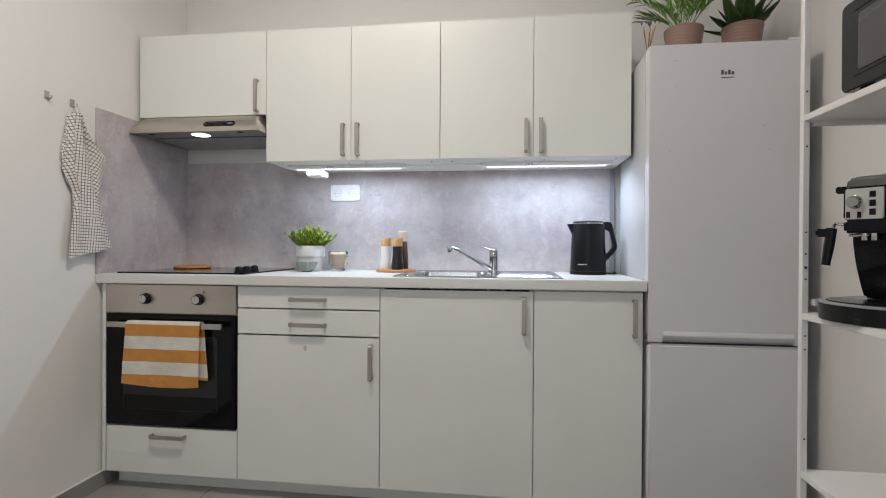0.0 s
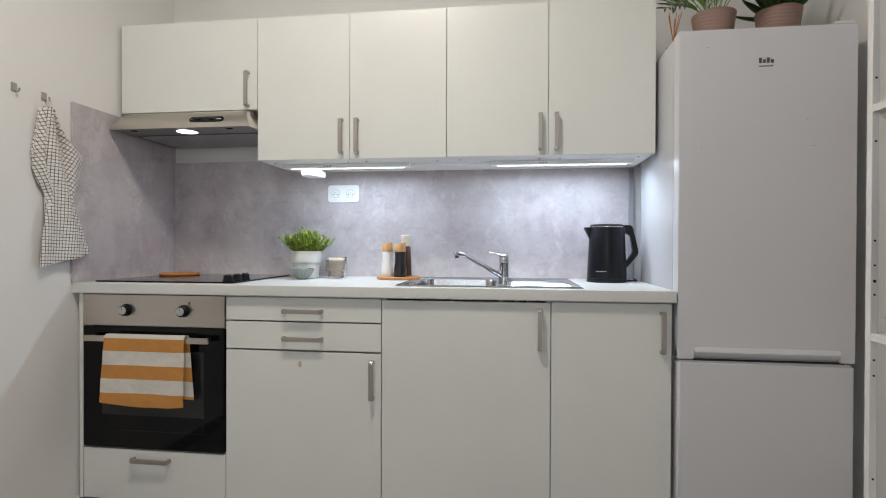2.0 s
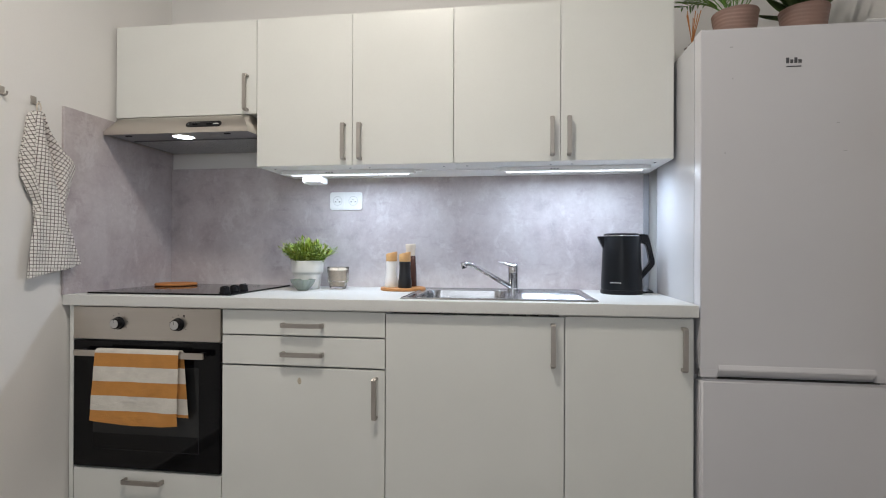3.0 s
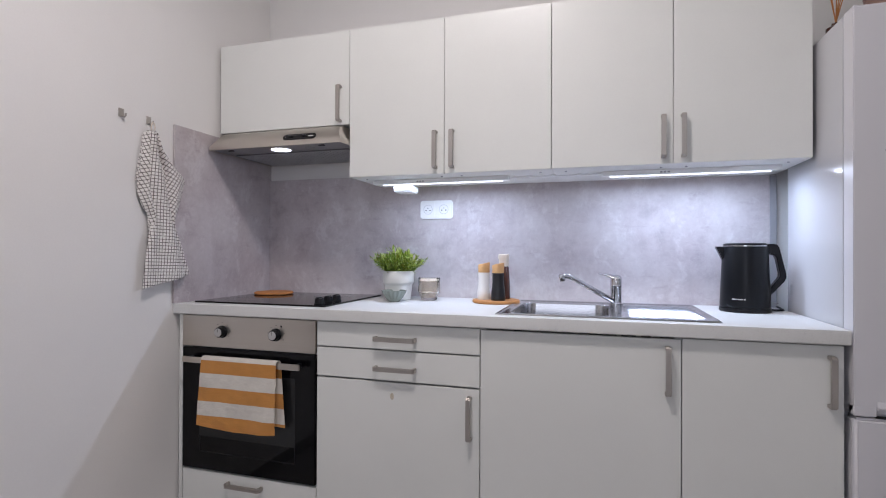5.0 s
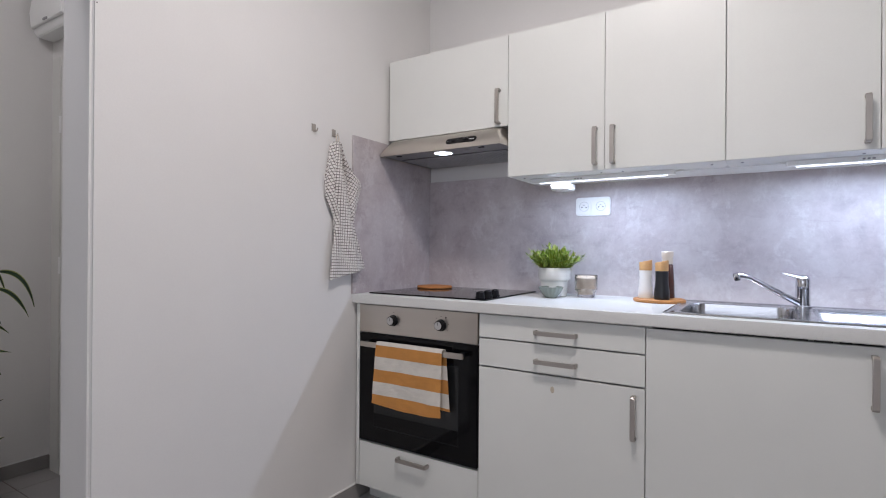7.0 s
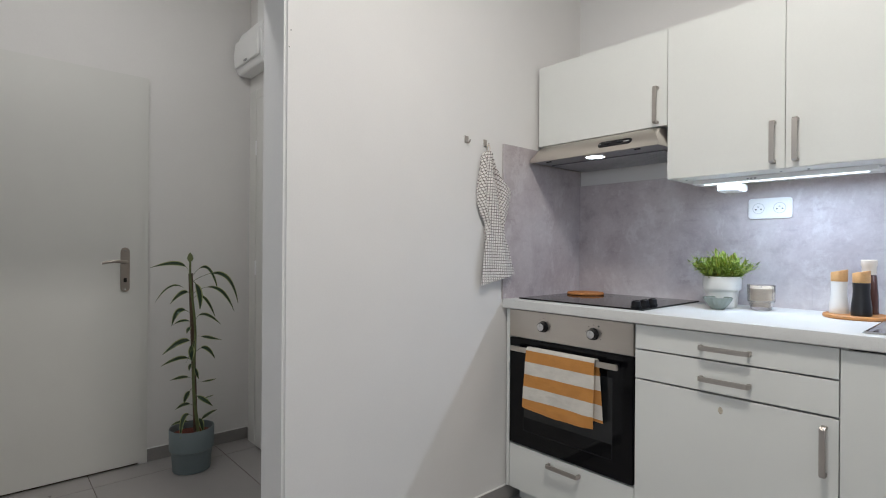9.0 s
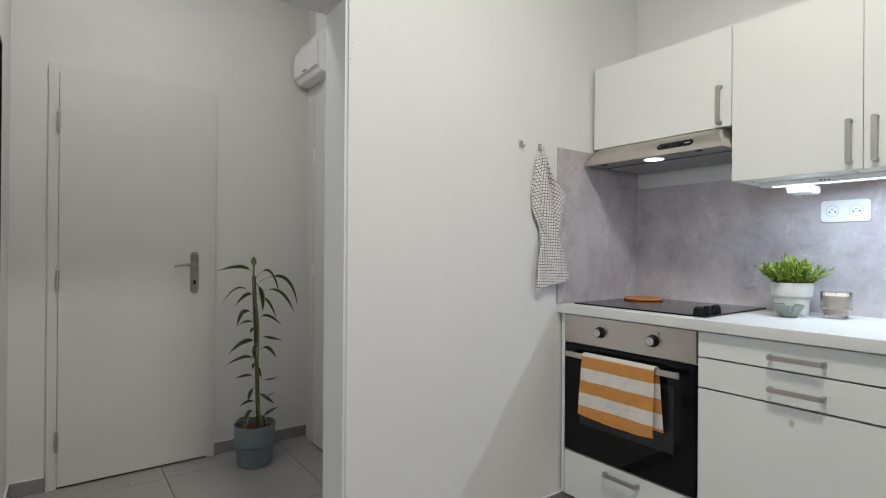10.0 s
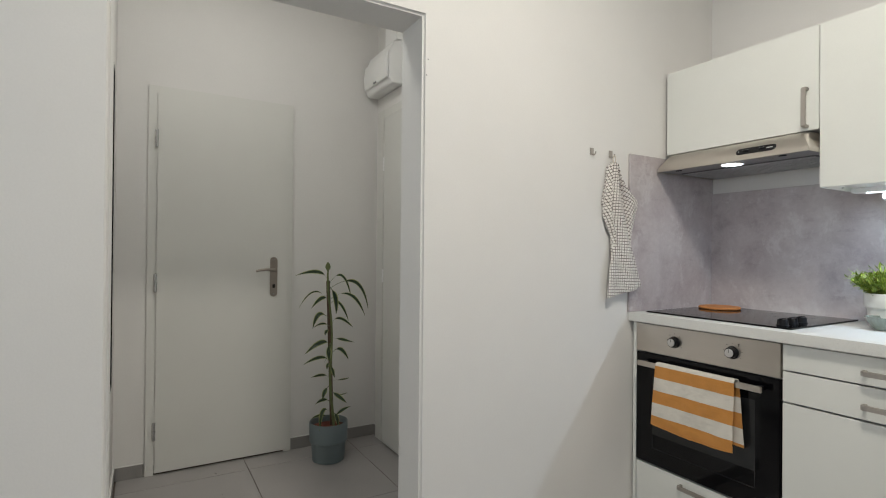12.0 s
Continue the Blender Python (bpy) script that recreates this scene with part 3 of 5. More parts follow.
part("front_edge", edge, WORKTOP, worktop)
bm = bmesh.new()
box(bm, 0.012, SX0 + 0.02, SY0 + 0.02, WY1, 0.872, TOP)
box(bm, SX1 - 0.02, 2.2235, SY0 + 0.02, WY1, 0.872, TOP)
box(bm, SX0 + 0.02, SX1 - 0.02, SY1 - 0.02, WY1, 0.872, TOP)
part("slab", bm, WORKTOP, worktop)


# ---- sink and tap ----
def smoothstep(a, b, t):
    t = max(0.0, min(1.0, (t - a) / (b - a)))
    return t * t * (3 - 2 * t)


def sink_height(x, y):
    """Rim, bowl and ribbed drainer of the pressed steel sink."""
    bx0, bx1, by0, by1 = 1.305, 1.620, -0.515, -0.150
    r = 0.05
    qx, qy = abs(x - (bx0 + bx1) / 2) - (bx1 - bx0) / 2 + r, abs(y - (by0 + by1) / 2) - (by1 - by0) / 2 + r
    d = math.hypot(max(qx, 0), max(qy, 0)) + min(max(qx, qy), 0) - r
    z = -0.155 * smoothstep(0.002, -0.016, d)
    edge = min(x - SX0, SX1 - x, y - SY0, SY1 - y)
    z += 0.0045 * smoothstep(0.0, 0.005, edge) - 0.003 * smoothstep(0.010, 0.018, edge)
    if x > 1.655 and d > 0:
        inside = smoothstep(1.665, 1.690, x) * smoothstep(1.912, 1.885, x) * smoothstep(-0.525, -0.51, y) * smoothstep(-0.135, -0.15, y)
        phase = ((y + 0.5) / 0.058) % 1.0 - 0.5
        z += inside * (0.0085 * math.exp(-(phase / 0.17) ** 2) - 0.003)
    return TOP + 0.0008 + z


def line(a, b, n):
    return [a + (b - a) * i / n for i in range(n + 1)]


gx = sorted(set([round(v, 4) for v in line(SX0, SX1, 150) + [SX0 + 0.004, SX0 + 0.011, SX0 + 0.017, SX1 - 0.004, SX1 - 0.011, SX1 - 0.017]]))
gy = sorted(set([round(v, 4) for v in line(SY0, SY1, 180) + [SY0 + 0.004, SY0 + 0.011, SY0 + 0.017, SY1 - 0.004, SY1 - 0.011, SY1 - 0.017]]))
sink = thing("sink", 1.6, -0.32, TOP, "stainless steel inset sink with bowl and ribbed drainer", "sink")
pts = [[(x, y, sink_height(x, y)) for x in gx] for y in gy]
part("sink_top", sheet(pts, [[(x, y) for x in gx] for y in gy], 0.0), SINK_STEEL, sink)
part("drain", lathe([(0, TOP - 0.141), (0.034, TOP - 0.141), (0.04, TOP - 0.1435), (0.04, TOP - 0.146)], 1.462, -0.33, 28), CHROME, sink)

tap = thing("tap", 1.642, -0.113, TOP, "chrome single-lever kitchen mixer tap with slim swivel spout", "tap")
tx, ty, tz = 1.651, -0.113, TOP + 0.002
part("body", lathe([(0, tz), (0.0265, tz), (0.0265, tz + 0.005), (0.0225, tz + 0.009), (0.0215, tz + 0.070), (0.0225, tz + 0.072), (0.0225, tz + 0.076), (0.0215, tz + 0.078), (0.0215, tz + 0.096), (0.0200, tz + 0.106), (0.014, tz + 0.113), (0, tz + 0.116)], tx, ty, 32), CHROME, tap)
bm = bmesh.new()
rings = []
for k in range(9):
    q = k / 8
    reach, w, h = -0.004 - 0.060 * q, 0.017 * (1 - q) + 0.0065, 0.011 * (1 - q) ** 1.5 + 0.0028
    mid = Vector((tx + reach, ty + reach * 0.35, tz + 0.100 + 0.020 * q ** 0.7))
    rings.append([bm.verts.new(mid + Vector((-0.33 * w * math.cos(a), w * math.cos(a), h * math.sin(a)))) for a in [2 * math.pi * i / 14 for i in range(14)]])
for a, b in zip(rings, rings[1:]):
    for i in range(14):
        bm.faces.new((a[i], a[(i + 1) % 14], b[(i + 1) % 14], b[i]))
bm.faces.new(rings[0])
bm.faces.new(rings[-1])
bmesh.ops.recalc_face_normals(bm, faces=bm.faces)
part("lever", bm, CHROME, tap, "flat tapering lever")
sp = [(tx - 0.008, ty - 0.008, tz + 0.014), (tx - 0.045, ty - 0.040, tz + 0.036), (tx - 0.10, ty - 0.082, tz + 0.070), (tx - 0.145, ty - 0.112, tz + 0.098), (tx - 0.160, ty - 0.122, tz + 0.107), (tx - 0.174, ty - 0.131, tz + 0.112), (tx - 0.192, ty - 0.143, tz + 0.114)]
s = part("spout", tube(sp, [0.0115, 0.0105, 0.0092, 0.0088, 0.0088, 0.0088, 0.0088], 16), CHROME, tap)
bm = lathe([(0, -0.013), (0.0095, -0.013), (0.0105, -0.011), (0.0105, 0.008), (0.009, 0.012), (0, 0.012)], 0, 0, 20)
bmesh.ops.transform(bm, matrix=pose(tx - 0.195, ty - 0.145, tz + 0.108, 10, -14, 0), verts=bm.verts)
part("aerator", bm, CHROME, s)

# ---- oven ----
oven = thing("oven", 0.326, -0.3, 0.275, "built-in electric oven with steel panel and black glass door", "oven")
part("body", boxed(0.055, 0.598, -0.562, -0.08, 0.285, 0.865), GREY_PLASTIC, oven)
OF = -0.590
panel = part("control_panel", boxed(XS[0] + 0.003, XS[1] - 0.003, OF, OF + 0.022, 0.749, 0.867, bevel=0.0015, seg=2), STEEL, oven, "brushed steel control panel")
for kx in (0.219, 0.456):
    bm = bmesh.new()
    lathe([(0, 0), (0.0235, 0), (0.0235, 0.004), (0.0205, 0.006), (0.0195, 0.021), (0.017, 0.0235), (0, 0.0235)], 0, 0, 32, bm)
    bmesh.ops.transform(bm, matrix=pose(kx, OF, 0.8095, 90), verts=bm.verts)
    k = part("knob", bm, BLACK_PLASTIC, panel, "round knob with a steel cap")
    bm = lathe([(0, 0.0237), (0.0155, 0.0237), (0.0155, 0.0255), (0.014, 0.0262), (0, 0.0262)], 0, 0, 32)
    bmesh.ops.transform(bm, matrix=pose(kx, OF, 0.8095, 90), verts=bm.verts)
    part("knob_cap", bm, SILVER, k)
    part("pointer", boxed(kx - 0.0007, kx + 0.0007, OF - 0.0272, OF - 0.0266, 0.811, 0.8235), DARK_GAP, k)
    for n in range(7):
        a = radians(-120 + 40 * n)
        cx, cz = kx + 0.034 * math.sin(a), 0.8095 + 0.034 * math.cos(a)
        part("dial_mark", boxed(cx - 0.0016, cx + 0.0016, OF - 0.0004, OF, cz - 0.001, cz + 0.001), DARK_GAP, panel)
part("indicator", boxed(0.475, 0.481, OF - 0.0012, OF, 0.838, 0.844, bevel=0.0008), BLACK_PLASTIC, panel)
odoor = part("oven_door", boxed(XS[0] + 0.004, XS[1] - 0.003, OF, OF + 0.022, 0.278, 0.744, bevel=0.002, seg=2), BLACK_GLASS, oven, "black glass oven door")
bm = bmesh.new()
for a in ((0.115, 0.5375, 0.345, 0.3475), (0.115, 0.5375, 0.6525, 0.655), (0.115, 0.1175, 0.3475, 0.6525), (0.535, 0.5375, 0.3475, 0.6525)):
    box(bm, a[0], a[1], OF - 0.0004, OF, a[2], a[3])
part("window_frame", bm, surface("oven_window_edge", (0.020, 0.020, 0.022), 0.2, vary=0.1, bumpy=0, shine=0.35), odoor)
part("inner_window", boxed(0.1175, 0.535, OF - 0.0003, OF, 0.405, 0.6525), surface("oven_window", (0.018, 0.019, 0.020), 0.14, vary=0.1, bumpy=0, shine=0.45), odoor)
bm = boxed(0.068, 0.578, -0.631, -0.622, 0.6935, 0.7155, bevel=0.0025, seg=2)
h = part("door_handle", bm, STEEL, odoor, "flat brushed steel rail handle")
for kx in (0.085, 0.558):
    part("handle_foot", boxed(kx - 0.008, kx + 0.008, -0.6218, OF, 0.6975, 0.7125, bevel=0.001), BLACK_PLASTIC, h)

# striped towel over the oven rail
random.seed(11)
rows, uvs = [], []
NU, NV = 40, 46
TL, TR = 0.163, 0.488
for i in range(NV + 1):
    s = i / NV * 0.53
    row, uv = [], []
    for j in range(NU + 1):
        u = j / NU
        over = 0.257 + 0.012 * math.sin(u * 2.6 + 0.4) - 0.010 * (1 - u)
        if s < 0.235:
            # the flap behind the rail
            drop = (0.235 - s)
            y = -0.614 + 0.006 * math.sin(u * 9 + 1) * min(1, drop * 7) * 0.5
            z = 0.718 - drop
            x = TL + 0.010 + (TR - TL - 0.004) * u + (0.02 + 0.065 * u) * drop
            v = drop / 0.275
        elif s < 0.262:
            a = (s - 0.235) / 0.027 * math.pi
            y = -0.6255 + 0.0105 * math.cos(a)
            z = 0.719 + 0.005 * math.sin(a)
            x = TL + 0.010 * (1 - a / math.pi) + (TR - TL - 0.004 * (1 - a / math.pi)) * u
            v = 0.0
        else:
            drop = (s - 0.262) / (0.53 - 0.262) * over
            y = -0.6365 - (0.003 * noise.noise((u * 5, drop * 22, 2.0)) + 0.0022 * noise.noise((u * 14 + drop * 20, drop * 85, 5.0))) * min(1, drop * 12) - 0.007 * min(1, drop * 5) * math.sin(u * 5.2 + 0.7) ** 2 - 0.003 * math.sin(u * 13 + drop * 9) * min(1, drop * 4)
            z = 0.718 - drop
            x = TL + (TR - TL) * u - 0.065 * drop * (1 - u) - 0.012 * drop * u
            v = drop / 0.262
        row.append((x, y, z))
        uv.append((x, min(v, 0.999)))
    rows.append(row)
    uvs.append(uv)
solo("tea_towel", sheet(rows, uvs, 0.0018), STRIPE, "orange and white striped cotton towel folded over the oven rail", "towel")

# ---- hob ----
hob = thing("hob", 0.335, -0.3, TOP, "black glass ceramic hob with three knobs set in the worktop", "hob")
part("glass_plate", boxed(0.052, 0.634, -0.552, -0.045, TOP + 0.0005, TOP + 0.0065, bevel=0.0015, seg=2), BLACK_GLASS, hob)
for cx, cy, r in ((0.19, -0.42, 0.085), (0.19, -0.16, 0.10), (0.45, -0.16, 0.085)):
    bm = bmesh.new()
    lathe([(r - 0.0012, TOP + 0.0067), (r, TOP + 0.0067), (r, TOP + 0.0069), (r - 0.0012, TOP + 0.0069), (r - 0.0012, TOP + 0.0067)], cx, cy, 48, bm)
    part("zone_ring", bm, BADGE, hob)
for n in range(3):
    cy = -0.498 + 0.066 * n
    bm = lathe([(0, TOP + 0.0065), (0.020, TOP + 0.0065), (0.020, TOP + 0.009), (0.0175, TOP + 0.011), (0.0165, TOP + 0.026), (0.0145, TOP + 0.0285), (0, TOP + 0.0285)], 0.580, cy, 28)
    box(bm, 0.5765, 0.5835, cy - 0.0185, cy + 0.0185, TOP + 0.028, TOP + 0.032, bevel=0.0012)
    part("knob", bm, BLACK_PLASTIC, hob)
trivet = lathe([(0, TOP + 0.007), (0.083, TOP + 0.007), (0.0865, TOP + 0.0095), (0.0865, TOP + 0.0145), (0.083, TOP + 0.018), (0, TOP + 0.018)], 0.150, -0.17, 56)
solo("trivet", trivet, CORK, "round orange cork trivet lying on the hob", "trivet")

# ---- wall units ----
UF, UB = -0.371, -0.353
UZ0, UZ1 = 1.410, 2.0
cab = thing("wall_cabinet", 0.33, -0.18, 1.622, "white lacquer wall cabinet above the cooker hood", "wall cabinet", "wall cabinets")
part("body", carcass(bmesh.new(), 0.016, 0.636, UB, -0.002, 1.624, UZ1), CARCASS, cab)
d = front("door", cab, 0.016, 0.636, 1.622, UZ1, UF, gap=0.001)
handle(d, 0.596, 1.706, 0.146, True, UF)
for xa, xm, xb, h1, h2 in ((0.637, 1.031, 1.426, 0.998, 1.063), (1.427, 1.822, 2.218, 1.791, 1.852)):
    cab = thing("wall_cabinet", (xa + xb) / 2, -0.18, UZ0, "white lacquer double-door wall cabinet over the worktop", "wall cabinet", "wall cabinets")
    part("body", carcass(bmesh.new(), xa, xb, UB, -0.0115, UZ0 + 0.001, UZ1), CARCASS, cab)
    part("middle_panel", boxed(xm - 0.008, xm + 0.008, UB + 0.0002, -0.02, UZ0 + 0.0175, UZ1 - 0.0165), CARCASS, cab)
    for x0, x1, hx in ((xa, xm, h1), (xm, xb, h2)):
        d = front("door", cab, x0, x1, UZ0, UZ1, UF, gap=0.001)
        handle(d, hx, 1.500, 0.142, True, UF)
    for sx in (xa + 0.045, xm - 0.03, xm + 0.05, xb - 0.045):
        part("screw_cap", lathe([(0, 1.4085), (0.004, 1.4085), (0.004, 1.411)], sx, -0.30, 12), GREY_PLASTIC, cab)

for lx0, lx1, ga, gb in ((0.69, 1.255, 0.728, 1.230), (1.597, 2.168, 1.624, 2.140)):
    led = thing("led_light", (lx0 + lx1) / 2, -0.245, 1.40, "slim white under-cabinet light strip, switched on", "light strip", "under-cabinet lights")
    part("housing", boxed(lx0, lx1, -0.258, -0.226, 1.393, UZ0, bevel=0.001), WHITE_PLASTIC, led)
    part("diffuser", boxed(ga, gb, -0.247, -0.239, 1.3892, 1.3925, bevel=0.001), LED_GLOW, led, "glowing cold white diffuser")
    for n in range(3):
        part("switch_mark", boxed(lx1 - 0.35 - 0.012 * n, lx1 - 0.343 - 0.012 * n, -0.2588, -0.2582, 1.398, 1.403), GREY_PLASTIC, led)
bm = boxed(0.775, 0.857, -0.244, -0.166, 1.3600, 1.3900, bevel=0.005, seg=3)
cable = thing("light_cable", 1.42, -0.236, 1.405, "thin white cable clipped between the two light strips", "cable")
part("wire", tube([(x, -0.236 + 0.002 * math.sin(x * 60), 1.4055 - 0.0015 * math.sin((x - 1.255) * 9.2) ** 2) for x in line(1.256, 1.596, 16)], 0.0026, 8), WHITE_PLASTIC, cable)
for x in (1.275, 1.335, 1.425, 1.515, 1.58):
    part("clip", boxed(x - 0.006, x + 0.006, -0.243, -0.229, 1.4020, 1.4098, bevel=0.001), WHITE_PLASTIC, cable)
sensor = solo("light_switch_box", bm, WHITE_PLASTIC, "small white switch box hanging under the light strip", "switch")
part("cable_clip", boxed(0.832, 0.853, -0.2475, -0.2442, 1.3605, 1.3640, bevel=0.001), WHITE_PLASTIC, sensor)
part("bracket", boxed(0.785, 0.847, -0.215, -0.195, 1.3901, 1.4095), WHITE_PLASTIC, sensor)

# ---- cooker hood ----
hood = thing("cooker_hood", 0.33, -0.2, 1.53, "brushed steel slimline cooker hood under the wall cabinet", "cooker hood")
hx0, hx1 = 0.018, 0.6365
hy, hz0, hz1, hz2, ht = -0.440, 1.538, 1.553, 1.606, 1.6195
bm = bmesh.new()
low = [(hx0, -0.02), (hx0, -0.40), (hx0 + 0.002, hy), (hx1 - 0.002, hy), (hx1, -0.40), (hx1, -0.02)]
mid = [(hx0, -0.02), (hx0, -0.40), (hx0 + 0.002, hy), (hx1 - 0.002, hy), (hx1, -0.40), (hx1, -0.02)]
top = [(hx0 + 0.03, -0.02), (hx0 + 0.03, -0.36), (hx0 + 0.045, -0.3735), (hx1 - 0.045, -0.3735), (hx1 - 0.03, -0.36), (hx1 - 0.03, -0.02)]
brow = [(hx0 + 0.022, -0.02), (hx0 + 0.022, -0.39), (hx0 + 0.036, -0.404), (hx1 - 0.036, -0.404), (hx1 - 0.022, -0.39), (hx1 - 0.022, -0.02)]
L = [[bm.verts.new((x, y, z)) for x, y in ring] for ring, z in ((low, hz0), (mid, hz1), (brow, hz2), (top, ht))]
for a, b in zip(L, L[1:]):
    for i in range(6):
        bm.faces.new((a[i], a[(i + 1) % 6], b[(i + 1) % 6], b[i]))
bm.faces.new(L[3])
bmesh.ops.recalc_face_normals(bm, faces=bm.faces)
part("canopy", bm, STEEL, hood)
bm = bmesh.new()
ring = [(x + (0.004 if x < 0.3 else -0.004), y + 0.004) for x, y in low]
prism(ring, "z", hz0 + 0.003, hz0 + 0.008, 0, bm)
under = part("underside", bm, HOOD_UNDER, hood, "dark steel underside")
part("grease_filter", boxed(0.05, 0.60, -0.31, -0.04, hz0 - 0.001, hz0 + 0.0028, bevel=0.001), FILTER, hood, "ribbed metal grease filter")
for i in range(24):
    y = -0.303 + i * 0.0112
    part("filter_rib", boxed(0.055, 0.595, y, y + 0.004, hz0 - 0.0028, hz0 - 0.0012), FILTER_RIB, hood)
for i in range(28):
    x = 0.060 + i * 0.0195
    part("filter_rib", boxed(x, x + 0.003, -0.304, -0.043, hz0 - 0.0046, hz0 - 0.0029), FILTER_RIB, hood)
part("lamp", lathe([(0, hz0 - 0.003), (0.036, hz0 - 0.003), (0.040, hz0 - 0.0015), (0.040, hz0 + 0.0028)], 0.325, -0.375, 32), HOOD_GLOW, hood, "round glowing hood lamp")
part("lamp_ring", lathe([(0.0405, hz0 + 0.0028), (0.0405, hz0 - 0.002), (0.045, hz0 - 0.002), (0.046, hz0 + 0.0028)], 0.325, -0.375, 32), STEEL, hood)
part("lamp_ring", lathe([(0, hz0 - 0.0005), (0.020, hz0 - 0.0005), (0.022, hz0 + 0.0028)], 0.455, -0.365, 32), HOOD_UNDER, hood)
for x in (0.10, 0.53):
    part("catch", boxed(x - 0.012, x + 0.012, -0.407, -0.395, hz0 - 0.001, hz0 + 0.0028, bevel=0.0008), BLACK_PLASTIC, hood)
SLOPE = pose(0.446, -0.4272, 1.572, -34.2)
n = 12
outline = [(-0.060 + 0.0145 * math.cos(a), 0.0145 * math.sin(a)) for a in [math.pi / 2 + math.pi * i / n for i in range(n + 1)]]
outline += [(0.060 + 0.0145 * math.cos(a), 0.0145 * math.sin(a)) for a in [-math.pi / 2 + math.pi * i / n for i in range(n + 1)]]


def on_slope(bm):
    bmesh.ops.transform(bm, matrix=SLOPE, verts=bm.verts)
    return bm


cp = part("control_panel", on_slope(prism(outline, "y", -0.003, 0.004)), GLOSS_BLACK, hood, "black oval switch panel")
for x in (-0.037, 0.023):
    part("slider", on_slope(boxed(x - 0.011, x + 0.011, -0.006, -0.0031, -0.003, 0.004, bevel=0.001)), BLACK_PLASTIC, cp)
for x in (-0.050, -0.041, -0.031, -0.021, 0.014, 0.028):
    part("switch_mark", on_slope(boxed(x - 0.0018, x + 0.0018, -0.0037, -0.0031, 0.007, 0.008)), BADGE_LIGHT, cp)
part("badge", on_slope(boxed(0.041, 0.064, -0.0037, -0.0031, -0.0025, 0.0015)), BADGE_LIGHT, cp)
part("badge", on_slope(boxed(-0.066, -0.063, -0.0037, -0.0031, -0.0015, 0.0015)), BADGE_LIGHT, cp)

# ---- double socket ----
# grey ring draws the shading round each recessed socket cup
RING = surface("socket_ring_shade", (0.60, 0.60, 0.60), 0.4, vary=0.02, bumpy=0.0)
soc = thing("double_socket", 0.8875, -0.011, 1.305, "white double wall socket on the splash panel", "socket")
def rounded(cx, cz, hw, hh, r, n=5):
    """Outline of an upright plate with round corners."""
    return [(cx + sx * (hw - r) + r * math.cos(a0 + math.pi / 2 * i / n), cz + sz * (hh - r) + r * math.sin(a0 + math.pi / 2 * i / n))
            for sx, sz, a0 in ((1, 1, 0), (-1, 1, math.pi / 2), (-1, -1, math.pi), (1, -1, 1.5 * math.pi)) for i in range(n + 1)]


part("plate", prism(rounded(0.8885, 1.3055, 0.0765, 0.041, 0.012), "y", -0.0180, -0.0112, 0.0015), WHITE_PLASTIC, soc)
for cx in (0.8505, 0.9245):
    bm = prism(rounded(cx, 1.3055, 0.0325, 0.0325, 0.010), "y", -0.0225, -0.0178, 0.0022)
    ins = part("insert", bm, WHITE_PLASTIC, soc)
    bm = bmesh.new()
    lathe([(0.0195, 0.0), (0.0215, 0.0), (0.0215, 0.0012), (0.0195, 0.0012), (0.0195, 0.0)], 0, 0, 32, bm)
    bmesh.ops.transform(bm, matrix=pose(cx, -0.0225, 1.3055, 90), verts=bm.verts)
    part("socket_ring", bm, RING, ins)
    for dx in (-0.0095, 0.0095):
        bm = bmesh.new()
        bmesh.ops.create_cone(bm, cap_ends=True, segments=12, radius1=0.0028, radius2=0.0028, depth=0.0012, matrix=pose(cx + dx, -0.0229, 1.302, 90))
        part("pin_hole", bm, DARK_GAP, ins)
    bm = bmesh.new()
    bmesh.ops.create_cone(bm, cap_ends=True, segments=12, radius1=0.0028, radius2=0.0022, depth=0.008, matrix=pose(cx, -0.0262, 1.3115, 90))
    part("earth_pin", bm, CHROME, ins)


# ---- worktop clutter ----
def bush(cx, cy, z0, count, seed):
    bm = bmesh.new()
    rnd = random.Random(seed)
    for n in range(count):
        a = rnd.uniform(0, 2 * math.pi)
        t = rnd.random() ** 0.55
        p = Vector((cx + 0.046 * t * math.cos(a), cy + 0.046 * t * math.sin(a), z0))
        rise = 90 - 52 * t + rnd.uniform(-10, 10)
        length = rnd.uniform(0.060, 0.112) * (1 - 0.10 * t)
        # a stalk with small narrow pointed leaves along it
        d = Vector((math.cos(a) * math.cos(radians(rise)), math.sin(a) * math.cos(radians(rise)), math.sin(radians(rise))))
        tube([p, p + d * length * 0.5, p + d * length], [0.0012, 0.001, 0.0006], 4, bm, cap=False)
        for k in range(9):
            q = p + d * length * (0.16 + 0.105 * k)
            blade(bm, q, a + rnd.uniform(-2.2, 2.2), rnd.uniform(0.018, 0.031), rnd.uniform(0.0075, 0.0115), rise - rnd.uniform(-10, 60), rnd.uniform(-45, 25), 3, 0.25)
    return bm


plant = thing("potted_plant", 0.766, -0.165, TOP, "bushy green plant in a stepped white ceramic pot", "potted plant")
px, py, pz = 0.766, -0.165, TOP + 0.0002
part("pot", lathe([(0, pz), (0.050, pz), (0.0535, pz + 0.003), (0.0585, pz + 0.060), (0.0600, pz + 0.066), (0.0660, pz + 0.071), (0.0672, pz + 0.074), (0.068, pz + 0.120), (0.067, pz + 0.122), (0.064, pz + 0.122), (0.062, pz + 0.108), (0, pz + 0.108)], px, py, 56), CERAMIC, plant)
